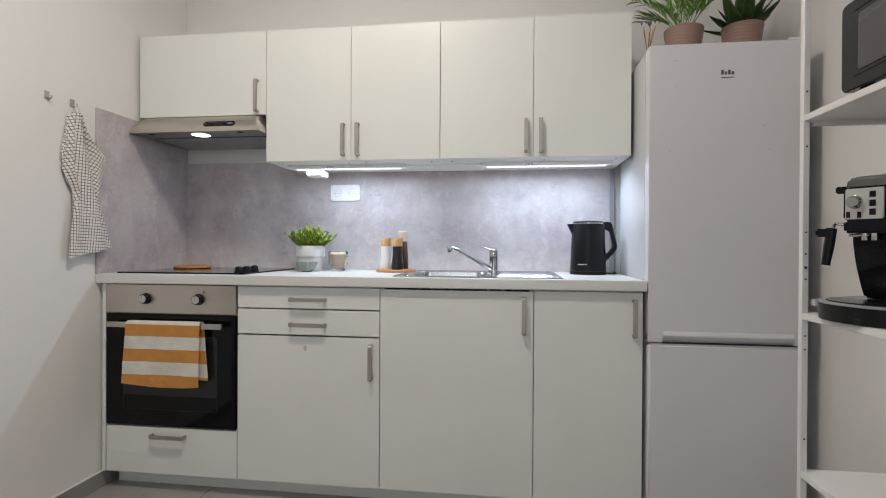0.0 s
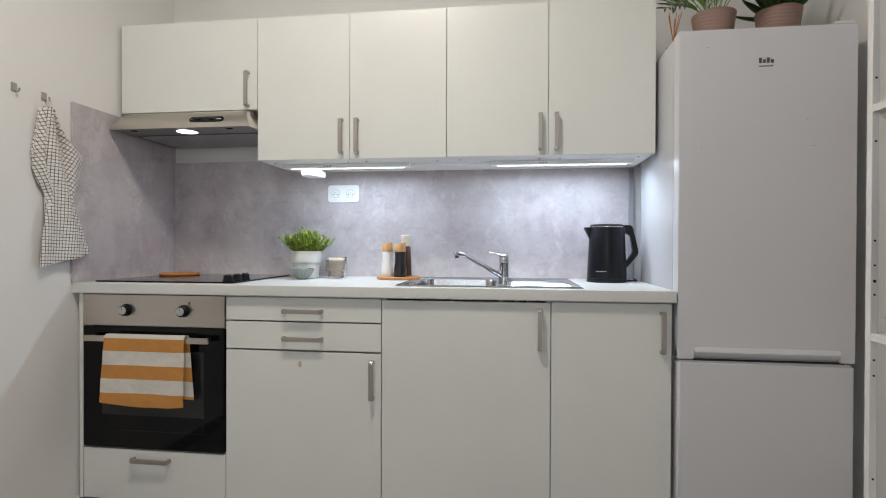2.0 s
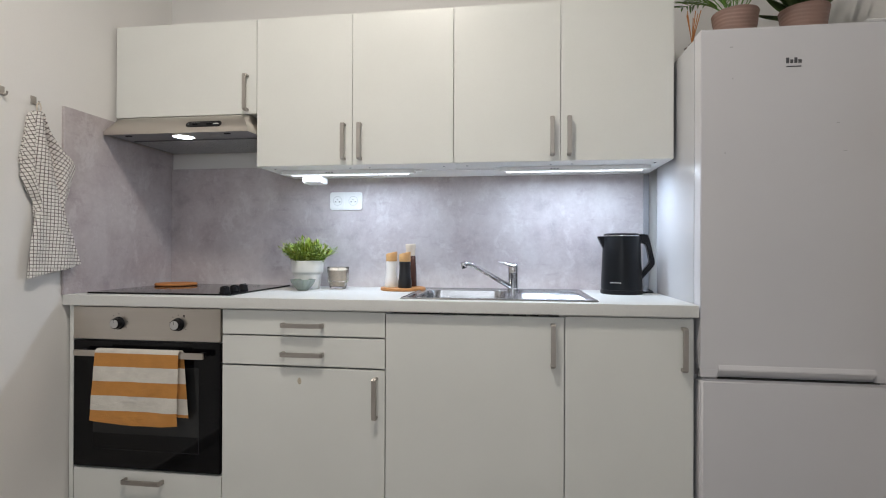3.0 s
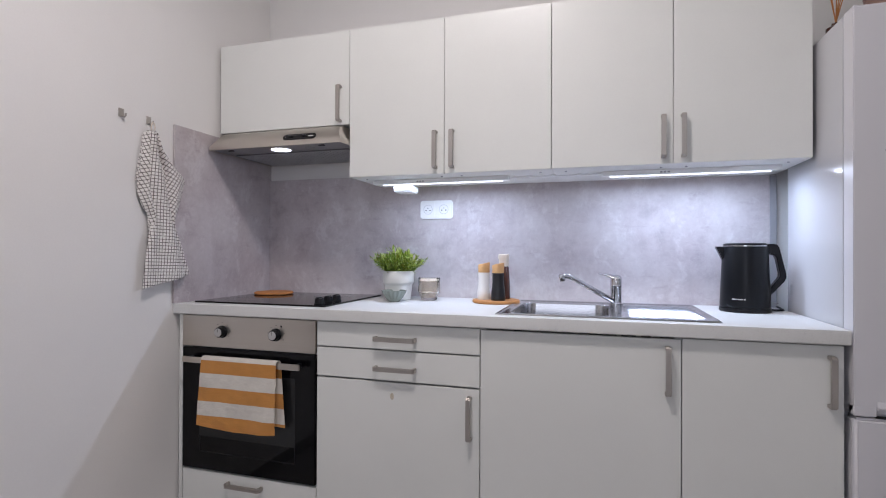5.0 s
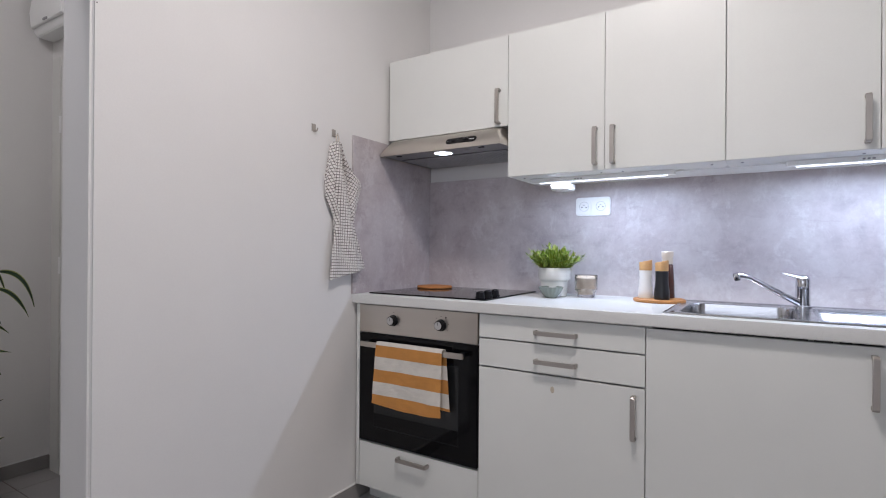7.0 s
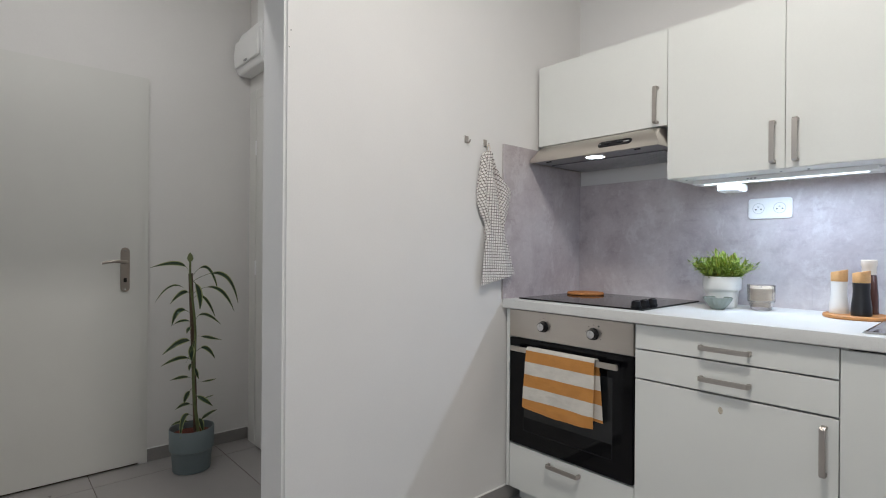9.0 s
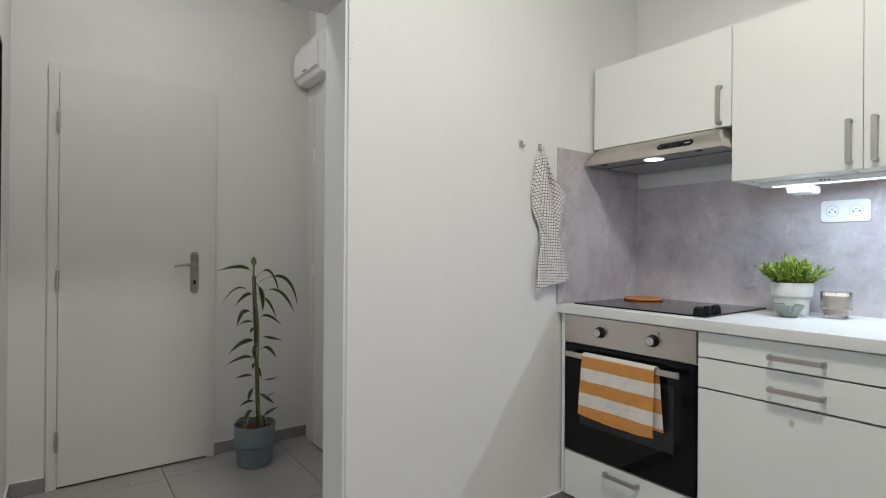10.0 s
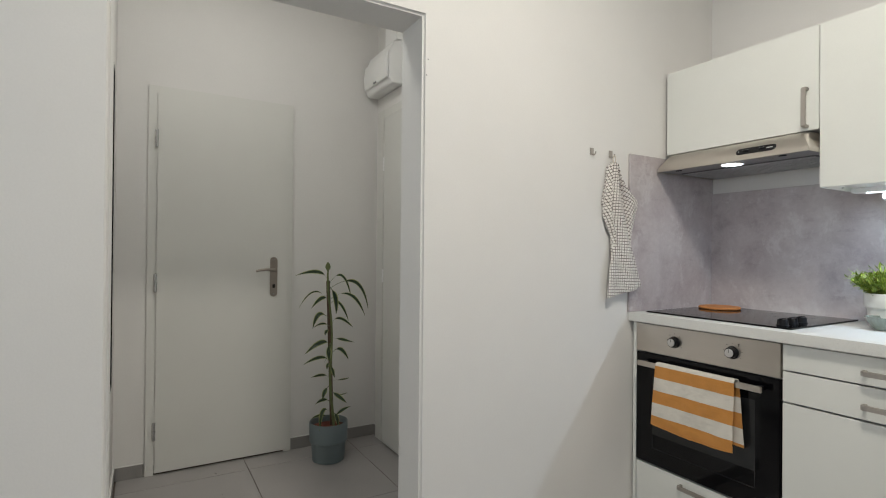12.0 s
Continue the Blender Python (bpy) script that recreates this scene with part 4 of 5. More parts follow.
part("soil", lathe([(0.0615, pz + 0.1085), (0.03, pz + 0.112), (0, pz + 0.113)], px, py, 24), SOIL, plant)
part("foliage", bush(px, py, pz + 0.110, 130, 5), GRASS, plant, "small bright green leaves")

flute = lambda a, z: 1 + 0.025 * math.cos(16 * a) * (1 if z > TOP + 0.010 else 0)
bowl = lathe([(0, TOP + 0.0005), (0.022, TOP + 0.0005), (0.024, TOP + 0.004), (0.034, TOP + 0.014), (0.046, TOP + 0.034), (0.0505, TOP + 0.046), (0.048, TOP + 0.046), (0.043, TOP + 0.034), (0.03, TOP + 0.014), (0, TOP + 0.008)], 0.786, -0.262, 96, wave=flute)
solo("small_bowl", bowl, BOWL, "small fluted grey-green glass bowl before the plant", "bowl")

cx, cy = 0.901, -0.155
candle = thing("candle_glass", cx, cy, TOP, "cream candle in a ribbed smoky glass holder", "candle")
rib = lambda a, z: 1 + 0.005 * math.cos(36 * a)
part("glass", lathe([(0, TOP + 0.0005), (0.030, TOP + 0.0005), (0.034, TOP + 0.004), (0.038, TOP + 0.020), (0.040, TOP + 0.028), (0.0455, TOP + 0.032), (0.0465, TOP + 0.094), (0.0445, TOP + 0.095), (0.0425, TOP + 0.092), (0.041, TOP + 0.036), (0.036, TOP + 0.030), (0.033, TOP + 0.012), (0, TOP + 0.011)], cx, cy, 144, wave=rib), SMOKED, candle, "ribbed smoky glass")
part("wax", lathe([(0, TOP + 0.014), (0.030, TOP + 0.014), (0.0335, TOP + 0.030), (0.0395, TOP + 0.037), (0.0405, TOP + 0.081), (0.034, TOP + 0.079), (0, TOP + 0.079)], cx, cy, 40), WAX, candle, "cream wax")
part("wick", tube([(cx, cy, TOP + 0.0785), (cx + 0.001, cy, TOP + 0.088)], 0.0008, 6), DARK_GAP, candle)

solo("serving_board", lathe([(0, TOP + 0.0003), (0.092, TOP + 0.0003), (0.095, TOP + 0.003), (0.095, TOP + 0.010), (0.092, TOP + 0.0125), (0, TOP + 0.0125)], 1.190, -0.165, 64), WOOD, "round orange-brown wooden board under the mills", "board")
bz = TOP + 0.0127


def mill(x, y, body, label):
    t = thing("spice_mill", x, y, bz, label, "spice mill", "spice mills")
    part("body", lathe([(0, bz), (0.0275, bz), (0.0285, bz + 0.003), (0.0275, bz + 0.03), (0.0235, bz + 0.06), (0.0225, bz + 0.08), (0.0235, bz + 0.108), (0, bz + 0.108)], x, y, 40), body, t)
    bm = lathe([(0, bz + 0.1085), (0.0235, bz + 0.1085), (0.0240, bz + 0.150), (0.0225, bz + 0.152), (0, bz + 0.152)], x, y, 40)
    for v in bm.verts:
        if v.co.z > bz + 0.13:
            v.co.z -= 0.011 * (x - v.co.x + 0.024) / 0.048 + 0.002
    part("top", bm, PALE_WOOD, t, "slanted wooden grinder top")


mill(1.141, -0.17, MILL_WHITE, "white spice mill with a slanted wooden top")
mill(1.206, -0.205, MILL_BLACK, "black spice mill with a slanted wooden top")
b = thing("bottle", 1.212, -0.115, bz, "slim dark brown bottle with a cream cap", "bottle")
part("body", lathe([(0, bz), (0.026, bz), (0.027, bz + 0.003), (0.0255, bz + 0.06), (0.021, bz + 0.128), (0.019, bz + 0.132), (0, bz + 0.132)], 1.212, -0.115, 36), AMBER, b)
part("cap", lathe([(0, bz + 0.1325), (0.0195, bz + 0.1325), (0.020, bz + 0.16), (0.0225, bz + 0.165), (0.0225, bz + 0.180), (0.020, bz + 0.183), (0, bz + 0.183)], 1.212, -0.115, 32), CREAM, b)

# kettle
kx, ky, kz = 2.076, -0.185, TOP
kettle = thing("kettle", kx, ky, kz, "matt black electric kettle standing on its base", "kettle")
part("base", lathe([(0, kz + 0.0003), (0.079, kz + 0.0003), (0.081, kz + 0.004), (0.079, kz + 0.016), (0, kz + 0.016)], kx, ky, 56), BLACK_PLASTIC, kettle)
part("body", lathe([(0, kz + 0.0165), (0.0775, kz + 0.0165), (0.0785, kz + 0.024), (0.070, kz + 0.222), (0.069, kz + 0.226), (0, kz + 0.226)], kx, ky, 64), surface("kettle_lacquer", (0.005, 0.006, 0.008), 0.32, vary=0.1, big=6, bumpy=0.02, shine=0.26), kettle)
part("lid_ring", lathe([(0, kz + 0.2262), (0.069, kz + 0.2262), (0.069, kz + 0.2295), (0, kz + 0.2295)], kx, ky, 64), CHROME, kettle, "thin chrome ring")
part("lid", lathe([(0, kz + 0.2297), (0.067, kz + 0.2297), (0.068, kz + 0.233), (0.062, kz + 0.2375), (0, kz + 0.2385)], kx, ky, 56), BLACK_PLASTIC, kettle)
bm = bmesh.new()
prism([(kx - 0.094, kz + 0.226), (kx - 0.064, kz + 0.226), (kx - 0.068, kz + 0.170), (kx - 0.074, kz + 0.185)], "y", ky - 0.016, ky + 0.016, 0.003, bm)
part("spout", bm, BLACK_PLASTIC, kettle)
hp = [(kx + 0.045, kz + 0.2335), (kx + 0.090, kz + 0.236), (kx + 0.101, kz + 0.228), (kx + 0.124, kz + 0.128), (kx + 0.122, kz + 0.112), (kx + 0.074, kz + 0.055), (kx + 0.074, kz + 0.083), (kx + 0.102, kz + 0.120), (kx + 0.104, kz + 0.130),
      (kx + 0.092, kz + 0.192), (kx + 0.086, kz + 0.198), (kx + 0.0715, kz + 0.198), (kx + 0.066, kz + 0.215)]
bm = prism(hp, "y", ky - 0.015, ky + 0.015, 0.004)
bmesh.ops.triangulate(bm, faces=[f for f in bm.faces if len(f.verts) > 4])
part("handle", bm, BLACK_PLASTIC, kettle)
part("switch", boxed(kx + 0.078, kx + 0.100, ky - 0.008, ky + 0.008, kz + 0.028, kz + 0.033, bevel=0.001), GREY_PLASTIC, kettle)
for n, w in enumerate((0.006, 0.005, 0.004, 0.005, 0.005, 0.003, 0.005)):
    a = radians(-130 + 4.4 * n)
    bm = boxed(-w / 2, w / 2, -0.0006, 0.0002, -0.0018, 0.0018)
    bmesh.ops.transform(bm, matrix=pose(kx + 0.0777 * math.cos(a), ky + 0.0777 * math.sin(a), kz + 0.046, 0, 0, math.degrees(a) + 90), verts=bm.verts)
    part("badge", bm, BADGE_LIGHT, kettle)
part("cable", tube([(kx + 0.07, ky + 0.03, kz + 0.006), (kx + 0.1, ky + 0.02, kz + 0.005), (kx + 0.128, ky + 0.035, kz + 0.004), (2.212, ky + 0.075, kz + 0.004), (2.218, -0.03, kz + 0.005)], 0.0033, 8), BLACK_PLASTIC, kettle, "black power cable")

# ---- fridge ----
FX0, FX1, FY = 2.2295, 2.768, -0.602
fridge = thing("fridge_freezer", 2.5, -0.3, 0, "tall white fridge-freezer with two doors", "fridge")
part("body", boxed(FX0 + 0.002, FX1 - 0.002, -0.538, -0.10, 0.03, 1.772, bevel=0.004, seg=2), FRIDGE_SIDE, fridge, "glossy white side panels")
bm = prism([(-0.544, 0.688), (-0.544, 1.772), (FY + 0.004, 1.772), (FY, 1.768), (FY, 0.7125), (FY + 0.016, 0.6925), (FY + 0.016, 0.688)], "x", FX0, FX1, 0.003)
for x0, x1 in ((FX0, FX0 + 0.052), (FX1 - 0.045, FX1)):
    box(bm, x0, x1, FY, FY + 0.030, 0.688, 0.7165, 0.003)
up = part("fridge_door", bm, FRIDGE, fridge)
low = part("freezer_door", boxed(FX0, FX1, FY, -0.544, 0.055, 0.683, bevel=0.009, seg=3), FRIDGE, fridge)
part("seal", boxed(FX0 + 0.012, FX1 - 0.012, -0.5438, -0.5382, 0.07, 1.76), GREY_PLASTIC, fridge)
bm = prism([(FY + 0.002, 0.7295), (FY - 0.0015, 0.729), (FY - 0.008, 0.7150), (FY - 0.007, 0.7120), (FY + 0.012, 0.6930), (FY + 0.015, 0.693)], "x", FX0 + 0.052, FX1 - 0.045, 0.0015)
part("grip", bm, FRIDGE, up, "long moulded grip along the door's lower edge")
part("grip_shadow_gap", boxed(FX0 + 0.052, FX1 - 0.03, FY + 0.004, FY + 0.03, 0.684, 0.687), DARK_GAP, up)
part("hinge_cover", boxed(FX1 - 0.07, FX1 - 0.005, -0.60, -0.52, 1.7725, 1.780, bevel=0.003, seg=2), WHITE_PLASTIC, fridge)
for x in (FX0 + 0.04, FX1 - 0.04):
    for y in (-0.5, -0.14):
        part("foot", lathe([(0, 0), (0.02, 0), (0.02, 0.03), (0, 0.03)], x, y, 16), BLACK_PLASTIC, fridge)
part("kick_plate", boxed(FX0 + 0.01, FX1 - 0.01, -0.545, -0.5385, 0.03, 0.054), GREY_PLASTIC, fridge)
for x0, x1, z0, z1 in ((2.474, 2.483, 1.655, 1.672), (2.486, 2.4945, 1.655, 1.666), (2.4975, 2.506, 1.655, 1.672), (2.509, 2.5185, 1.655, 1.666), (2.475, 2.517, 1.6435, 1.6465)):
    part("badge", boxed(x0, x1, FY - 0.0012, FY + 0.0004, z0, z1, bevel=0.0004), BADGE, up, "small dark badge")

for x, z, w, h in ((2.318, 1.712, 0.0045, 0.0016), (2.322, 1.615, 0.0016, 0.0022), (2.620, 1.470, 0.004, 0.0014), (2.300, 1.385, 0.0014, 0.0028), (2.640, 1.385, 0.005, 0.0012)):
    part("scuff", boxed(x - w, x + w, FY - 0.0005, FY + 0.0003, z - h, z + h, bevel=0.0003), SCUFF, up)

# ---- on the fridge ----
FZ = 1.7725
ridges = lambda a, z: 1 + 0.012 * math.sin(z * 520 + 1.6 * math.sin(a * 3)) if FZ + 0.01 < z < FZ + 0.12 else 1.0


def ridged_pot(cx, cy, label, r=0.074):
    t = thing("potted_plant", cx, cy, FZ, label, "potted plant", "plants on the fridge")
    prof = [(0, FZ + 0.0003), (r * 0.74, FZ + 0.0003), (r * 0.76, FZ + 0.003)] + [(r * (0.76 + 0.22 * k / 40), FZ + 0.004 + 0.118 * k / 40) for k in range(1, 41)]
    prof += [(r, FZ + 0.125), (r * 0.985, FZ + 0.129), (r * 0.94, FZ + 0.128), (r * 0.92, FZ + 0.11), (0, FZ + 0.11)]
    part("pot", lathe(prof, cx, cy, 64, wave=ridges), POT_TAUPE, t, "taupe pot with fine wavy ridges")
    part("soil", lathe([(r * 0.915, FZ + 0.1105), (0.03, FZ + 0.114), (0, FZ + 0.115)], cx, cy, 20), SOIL, t)
    return t


palm = ridged_pot(2.409, -0.40, "feathery green palm in a ridged taupe pot")
rnd = random.Random(21)
for n in range(20):
    a = 2 * math.pi * n / 20 * 2.4 + rnd.uniform(-0.3, 0.3)
    bm = bmesh.new()
    length = rnd.uniform(0.17, 0.27)
    rise = rnd.uniform(58, 86)
    p = Vector((2.409 + 0.02 * math.cos(a), -0.40 + 0.02 * math.sin(a), FZ + 0.112))
    stem = [p]
    for k in range(14):
        pitch = radians(rise - 5.2 * k * (1.2 - rise / 120))
        step = Vector((math.cos(a) * math.cos(pitch), math.sin(a) * math.cos(pitch), math.sin(pitch))) * length / 14
        stem.append(stem[-1] + step)
        if k > 3:
            for side in (-1, 1):
                blade(bm, stem[-1], a + side * rnd.uniform(0.75, 1.0), 0.065 * math.sin(math.pi * (k - 2.5) / 13) + 0.018, 0.0085, math.degrees(pitch) + rnd.uniform(-8, 12), 30, 4, 0.2)
    tube(stem, [0.0018 * (1 - 0.04 * k) for k in range(15)], 5, bm)
    part("frond", bm, PALM, palm)

agave = ridged_pot(2.628, -0.40, "broad-leaved green succulent in a ridged taupe pot", 0.075)
for n in range(23):
    a = n * 2.39996
    t = n / 23
    bm = bmesh.new()
    blade(bm, (2.628 + 0.012 * math.cos(a), -0.40 + 0.012 * math.sin(a), FZ + 0.112 + 0.02 * (1 - t)), a, 0.100 + 0.06 * rnd.random(), 0.050, 82 - 62 * t + rnd.uniform(-8, 8), 24 - 30 * t, 9, 0.38)
    bmesh.ops.solidify(bm, geom=bm.faces[:], thickness=0.0016)
    part("leaf", bm, SUCCULENT, agave)

reeds = thing("reed_diffuser", 2.288, -0.34, FZ, "small dark reed diffuser with orange sticks", "diffuser")
part("bottle", lathe([(0, FZ + 0.0003), (0.024, FZ + 0.0003), (0.0255, FZ + 0.003), (0.0255, FZ + 0.040), (0.012, FZ + 0.048), (0.011, FZ + 0.055), (0, FZ + 0.055)], 2.288, -0.34, 28), AMBER, reeds)
for n in range(7):
    a = n * 0.9 + 0.3
    lean = 0.012 + 0.015 * rnd.random()
    part("reed", tube([(2.288 - 0.004 * math.cos(a), -0.34 - 0.004 * math.sin(a), FZ + 0.04), (2.288 + lean * math.cos(a) * 1.3, -0.34 + lean * math.sin(a), FZ + 0.155 + 0.015 * rnd.random())], 0.0016, 6), REED, reeds)


# ---- hooks and checked towel on the side wall ----
def hook(y, z):
    t = thing("wall_hook", 0.0, y, z, "small square brushed metal adhesive wall hook", "hook", "hooks")
    part("plate", boxed(0.0002, 0.003, y - 0.011, y + 0.011, z - 0.014, z + 0.016, bevel=0.001), HANDLE, t)
    part("peg", tube([(0.003, y + 0.004, z - 0.010), (0.011, y + 0.004, z - 0.013), (0.017, y + 0.004, z - 0.010), (0.020, y + 0.004, z - 0.001)], 0.003, 10), HANDLE, t)


hook(-0.839, 1.594)
hook(-0.726, 1.594)

def along(edge, z):
    """The place along the wall of an edge of cloth, given from its top down, at height z."""
    for (ya, za), (yb, zb) in zip(edge, edge[1:]):
        if z >= zb:
            t = (za - z) / (za - zb)
            t = t * 0.6 + 0.4 * t * t * (3 - 2 * t)
            return ya + (yb - ya) * t
    return edge[-1][0]


def cloth_panel(name, left, right, depth, turn, hem=0.0, nu=28, nv=70):
    """One hanging fold between two edges. depth(u, s) is its distance from the wall, turn the slant of the weave in degrees."""
    top, bottom = left[0][1], left[-1][1]
    c, q = math.cos(radians(turn)), math.sin(radians(turn))
    rows, uvs = [], []
    for i in range(nv + 1):
        s = i / nv
        row, uv = [], []
        for j in range(nu + 1):
            u = j / nu
            z = top + (bottom - top) * s
            y = along(left, z) + (along(right, z) - along(left, z)) * u
            z += hem * u * s
            x = depth(u, s) + 0.0012 * noise.noise((u * 4, s * 9, turn))
            row.append((max(0.014 if y > -0.62 else 0.003, x), y, z))
            bend = 0.006 * math.sin(s * 5 + u * 2)
            uv.append(((y + bend) * c - z * q + 0.4 * x, (y + bend) * q + z * c))
        rows.append(row)
        uvs.append(uv)
    return part(name, sheet(rows, uvs, 0.0016), CHECK, towel)


towel = thing("checked_towel", 0.02, -0.65, 0.98, "beige tea towel with dark check hanging from a hook", "towel")
# the smooth front fold, which widens into the lower half
cloth_panel("front_fold", ((-0.752, 1.552), (-0.752, 1.50), (-0.742, 1.39), (-0.727, 1.27), (-0.732, 1.21), (-0.757, 1.11), (-0.770, 0.979)),
            ((-0.716, 1.552), (-0.704, 1.50), (-0.662, 1.33), (-0.628, 1.24), (-0.606, 1.17), (-0.570, 1.08), (-0.538, 0.979)),
            lambda u, s: 0.020 + 0.024 * math.sin(math.pi * min(1, u * 1.05)) ** 0.7 * (1 - 0.45 * s) + 0.008 * math.sin(u * 10 + 1.2) * smoothstep(0.4, 0.8, s) - 0.006 * smoothstep(0.75, 1.0, u) * smoothstep(0.4, 0.7, s), 2, hem=0.044, nu=44)
# side folds that tuck in behind it at the waist
cloth_panel("left_fold", ((-0.757, 1.546), (-0.768, 1.44), (-0.780, 1.33), (-0.764, 1.285), (-0.738, 1.245), (-0.736, 1.20)),
            ((-0.742, 1.546), (-0.733, 1.44), (-0.724, 1.33), (-0.716, 1.285), (-0.710, 1.245), (-0.716, 1.20)),
            lambda u, s: 0.010 + 0.012 * u + 0.016 * math.sin(math.pi * u) ** 2 + 0.003 * math.sin(s * 9), -24)
cloth_panel("right_fold", ((-0.728, 1.548), (-0.715, 1.50), (-0.680, 1.40), (-0.665, 1.30), (-0.645, 1.22)),
            ((-0.716, 1.548), (-0.692, 1.505), (-0.568, 1.392), (-0.594, 1.30), (-0.622, 1.22)),
            lambda u, s: 0.022 - 0.006 * u + 0.022 * math.sin(math.pi * u) ** 1.5 * (1 - 0.4 * s) - 0.010 * math.exp(-((u - 0.15) / 0.1) ** 2), 33)
cloth_panel("back_corner", ((-0.757, 1.540), (-0.770, 1.46), (-0.785, 1.368)), ((-0.740, 1.540), (-0.750, 1.46), (-0.762, 1.368)),
            lambda u, s: 0.007 + 0.006 * u + 0.002 * math.sin(s * 6), -14)
cloth_panel("back_layer", ((-0.735, 1.25), (-0.740, 1.15), (-0.735, 0.986)), ((-0.634, 1.25), (-0.616, 1.15), (-0.590, 0.986)),
            lambda u, s: 0.0155 + 0.004 * math.sin(u * 7), 4, hem=0.020)
part("loop", tube([(0.018, -0.728, 1.556), (0.020, -0.731, 1.574), (0.020, -0.725, 1.587), (0.020, -0.719, 1.586), (0.020, -0.714, 1.572), (0.018, -0.716, 1.555)], 0.0022, 8), CREAM, towel)

# ---- shelf unit against the east wall ----
SXF = 2.470
shelf = thing("shelf_unit", 2.64, -1.6, 0, "white open shelving unit against the wall", "shelf unit")
YN, YS = -1.117, -1.98
for y in (YN, YS + 0.028):
    for x in (SXF, RIGHT - 0.04):
        p = part("post", boxed(x, x + 0.015, y - 0.018, y, 0.0, 2.30, bevel=0.001), SHELF_WHITE, shelf)
        if x == SXF and y == YN:
            for z in (1.435, 1.295, 1.075, 1.02, 0.985, 0.955, 0.81, 0.775, 0.545):
                bm = bmesh.new()
                r = 0.0034 if z == 0.985 else 0.0024
                bmesh.ops.create_cone(bm, cap_ends=True, segments=12, radius1=r, radius2=r, depth=0.0012, matrix=pose(x + 0.0075, y - 0.0183, z, 90))
                part("hole", bm, DARK_GAP, p)
SHELVES = (0.06, 0.462, 0.869, 1.376, 1.95)
for z in SHELVES:
    part("shelf_board", boxed(SXF + 0.001, RIGHT - 0.012, YS + 0.002, YN - 0.0005, z - 0.017, z, bevel=0.001), SHELF_WHITE, shelf)
for z in (0.90, 1.36):
    part("cross_rail", boxed(SXF + 0.028, RIGHT - 0.04, YN - 0.022, YN - 0.006, z - 0.012, z + 0.004), SHELF_WHITE, shelf)

mz = 1.3765
mw = thing("microwave", 2.64, -1.5, mz, "black microwave oven on the shelf", "microwave")
MW0, MW1 = -1.73, -1.262
part("body", prism(rounded((MW0 + MW1) / 2, mz + 0.112, (MW1 - MW0) / 2, 0.100, 0.016), "x", 2.500, 2.80, 0.002), BLACK_PLASTIC, mw)
md = part("door", prism(rounded((MW0 + MW1) / 2, mz + 0.112, (MW1 - MW0) / 2, 0.100, 0.016), "x", 2.482, 2.4995, 0.003), GLOSS_BLACK, mw)
part("window", prism(rounded(-1.47, mz + 0.112, 0.148, 0.062, 0.006), "x", 2.4800, 2.4818, 0.0005), surface("dark_window", (0.075, 0.068, 0.075), 0.25, vary=0.1, bumpy=0, shine=0.4), md, "smoked window")
for z in (mz + 0.040, mz + 0.184):
    part("trim_line", boxed(2.4808, 2.4818, -1.64, -1.305, z, z + 0.0018), DARK_GAP, md)
for x in (2.52, 2.77):
    for y in (-1.70, -1.29):
        part("foot", lathe([(0, mz), (0.014, mz), (0.014, mz + 0.012), (0, mz + 0.012)], x, y, 12), BLACK_PLASTIC, mw)

# coffee machine
cz = 0.8693
cm = thing("coffee_machine", 2.62, -1.3675, cz, "black and silver bean-to-cup coffee machine with milk wand", "coffee machine")
n = 18
outline = [(2.72, -1.2375), (2.72, -1.4975)] + [(2.53 + 0.130 * math.sin(a) * -1.0, -1.3675 + 0.148 * math.cos(a) * -1.0) for a in [math.pi * i / n for i in range(n + 1)]]
part("drip_tray", prism(outline, "z", cz + 0.0005, cz + 0.038, 0.002), GLOSS_BLACK, cm)
part("tray_rim", prism([(p * 1.0 + (0.0 if p > 2.7 else -0.003), q) for p, q in outline], "z", cz + 0.0385, cz + 0.043, 0.001), GREY_PLASTIC, cm)
part("tray_grid", prism([(2.54 + (p - 2.54) * 0.9, -1.3675 + (q + 1.3675) * 0.9) for p, q in outline], "z", cz + 0.0432, cz + 0.046, 0.0006), GLOSS_BLACK, cm)
part("lower_body", prism([(2.512 + 0.056 * (1 - k / 8) ** 1.7, cz + 0.047 + 0.153 * k / 8) for k in range(9)] + [(2.74, cz + 0.20), (2.74, cz + 0.047)], "y", -1.48, -1.285, 0.006), GLOSS_BLACK, cm)
hd = part("brew_head", boxed(2.489, 2.74, -1.485, -1.277, cz + 0.2005, cz + 0.232, bevel=0.006, seg=2), BLACK_PLASTIC, cm)
part("upper_body", boxed(2.500, 2.74, -1.490, -1.272, cz + 0.2325, cz + 0.303, bevel=0.004, seg=2), BLACK_PLASTIC, cm)
fp = part("front_panel", boxed(2.492, 2.4995, -1.354, -1.280, cz + 0.2325, cz + 0.303, bevel=0.002, seg=2), SILVER, cm, "silver control panel")
part("top_cover", prism([(2.502, cz + 0.3035), (2.74, cz + 0.3035), (2.74, cz + 0.338), (2.56, cz + 0.338), (2.515, cz + 0.328)], "y", -1.488, -1.274, 0.005), BLACK_PLASTIC, cm)
bm = lathe([(0, 0), (0.0155, 0), (0.0155, 0.005), (0.0138, 0.007), (0.0132, 0.014), (0.0115, 0.016), (0, 0.016)], 0, 0, 32)
bmesh.ops.transform(bm, matrix=pose(2.492, -1.301, cz + 0.272, 0, -90), verts=bm.verts)
part("steam_knob", bm, CHROME, fp, "chrome rotary knob")
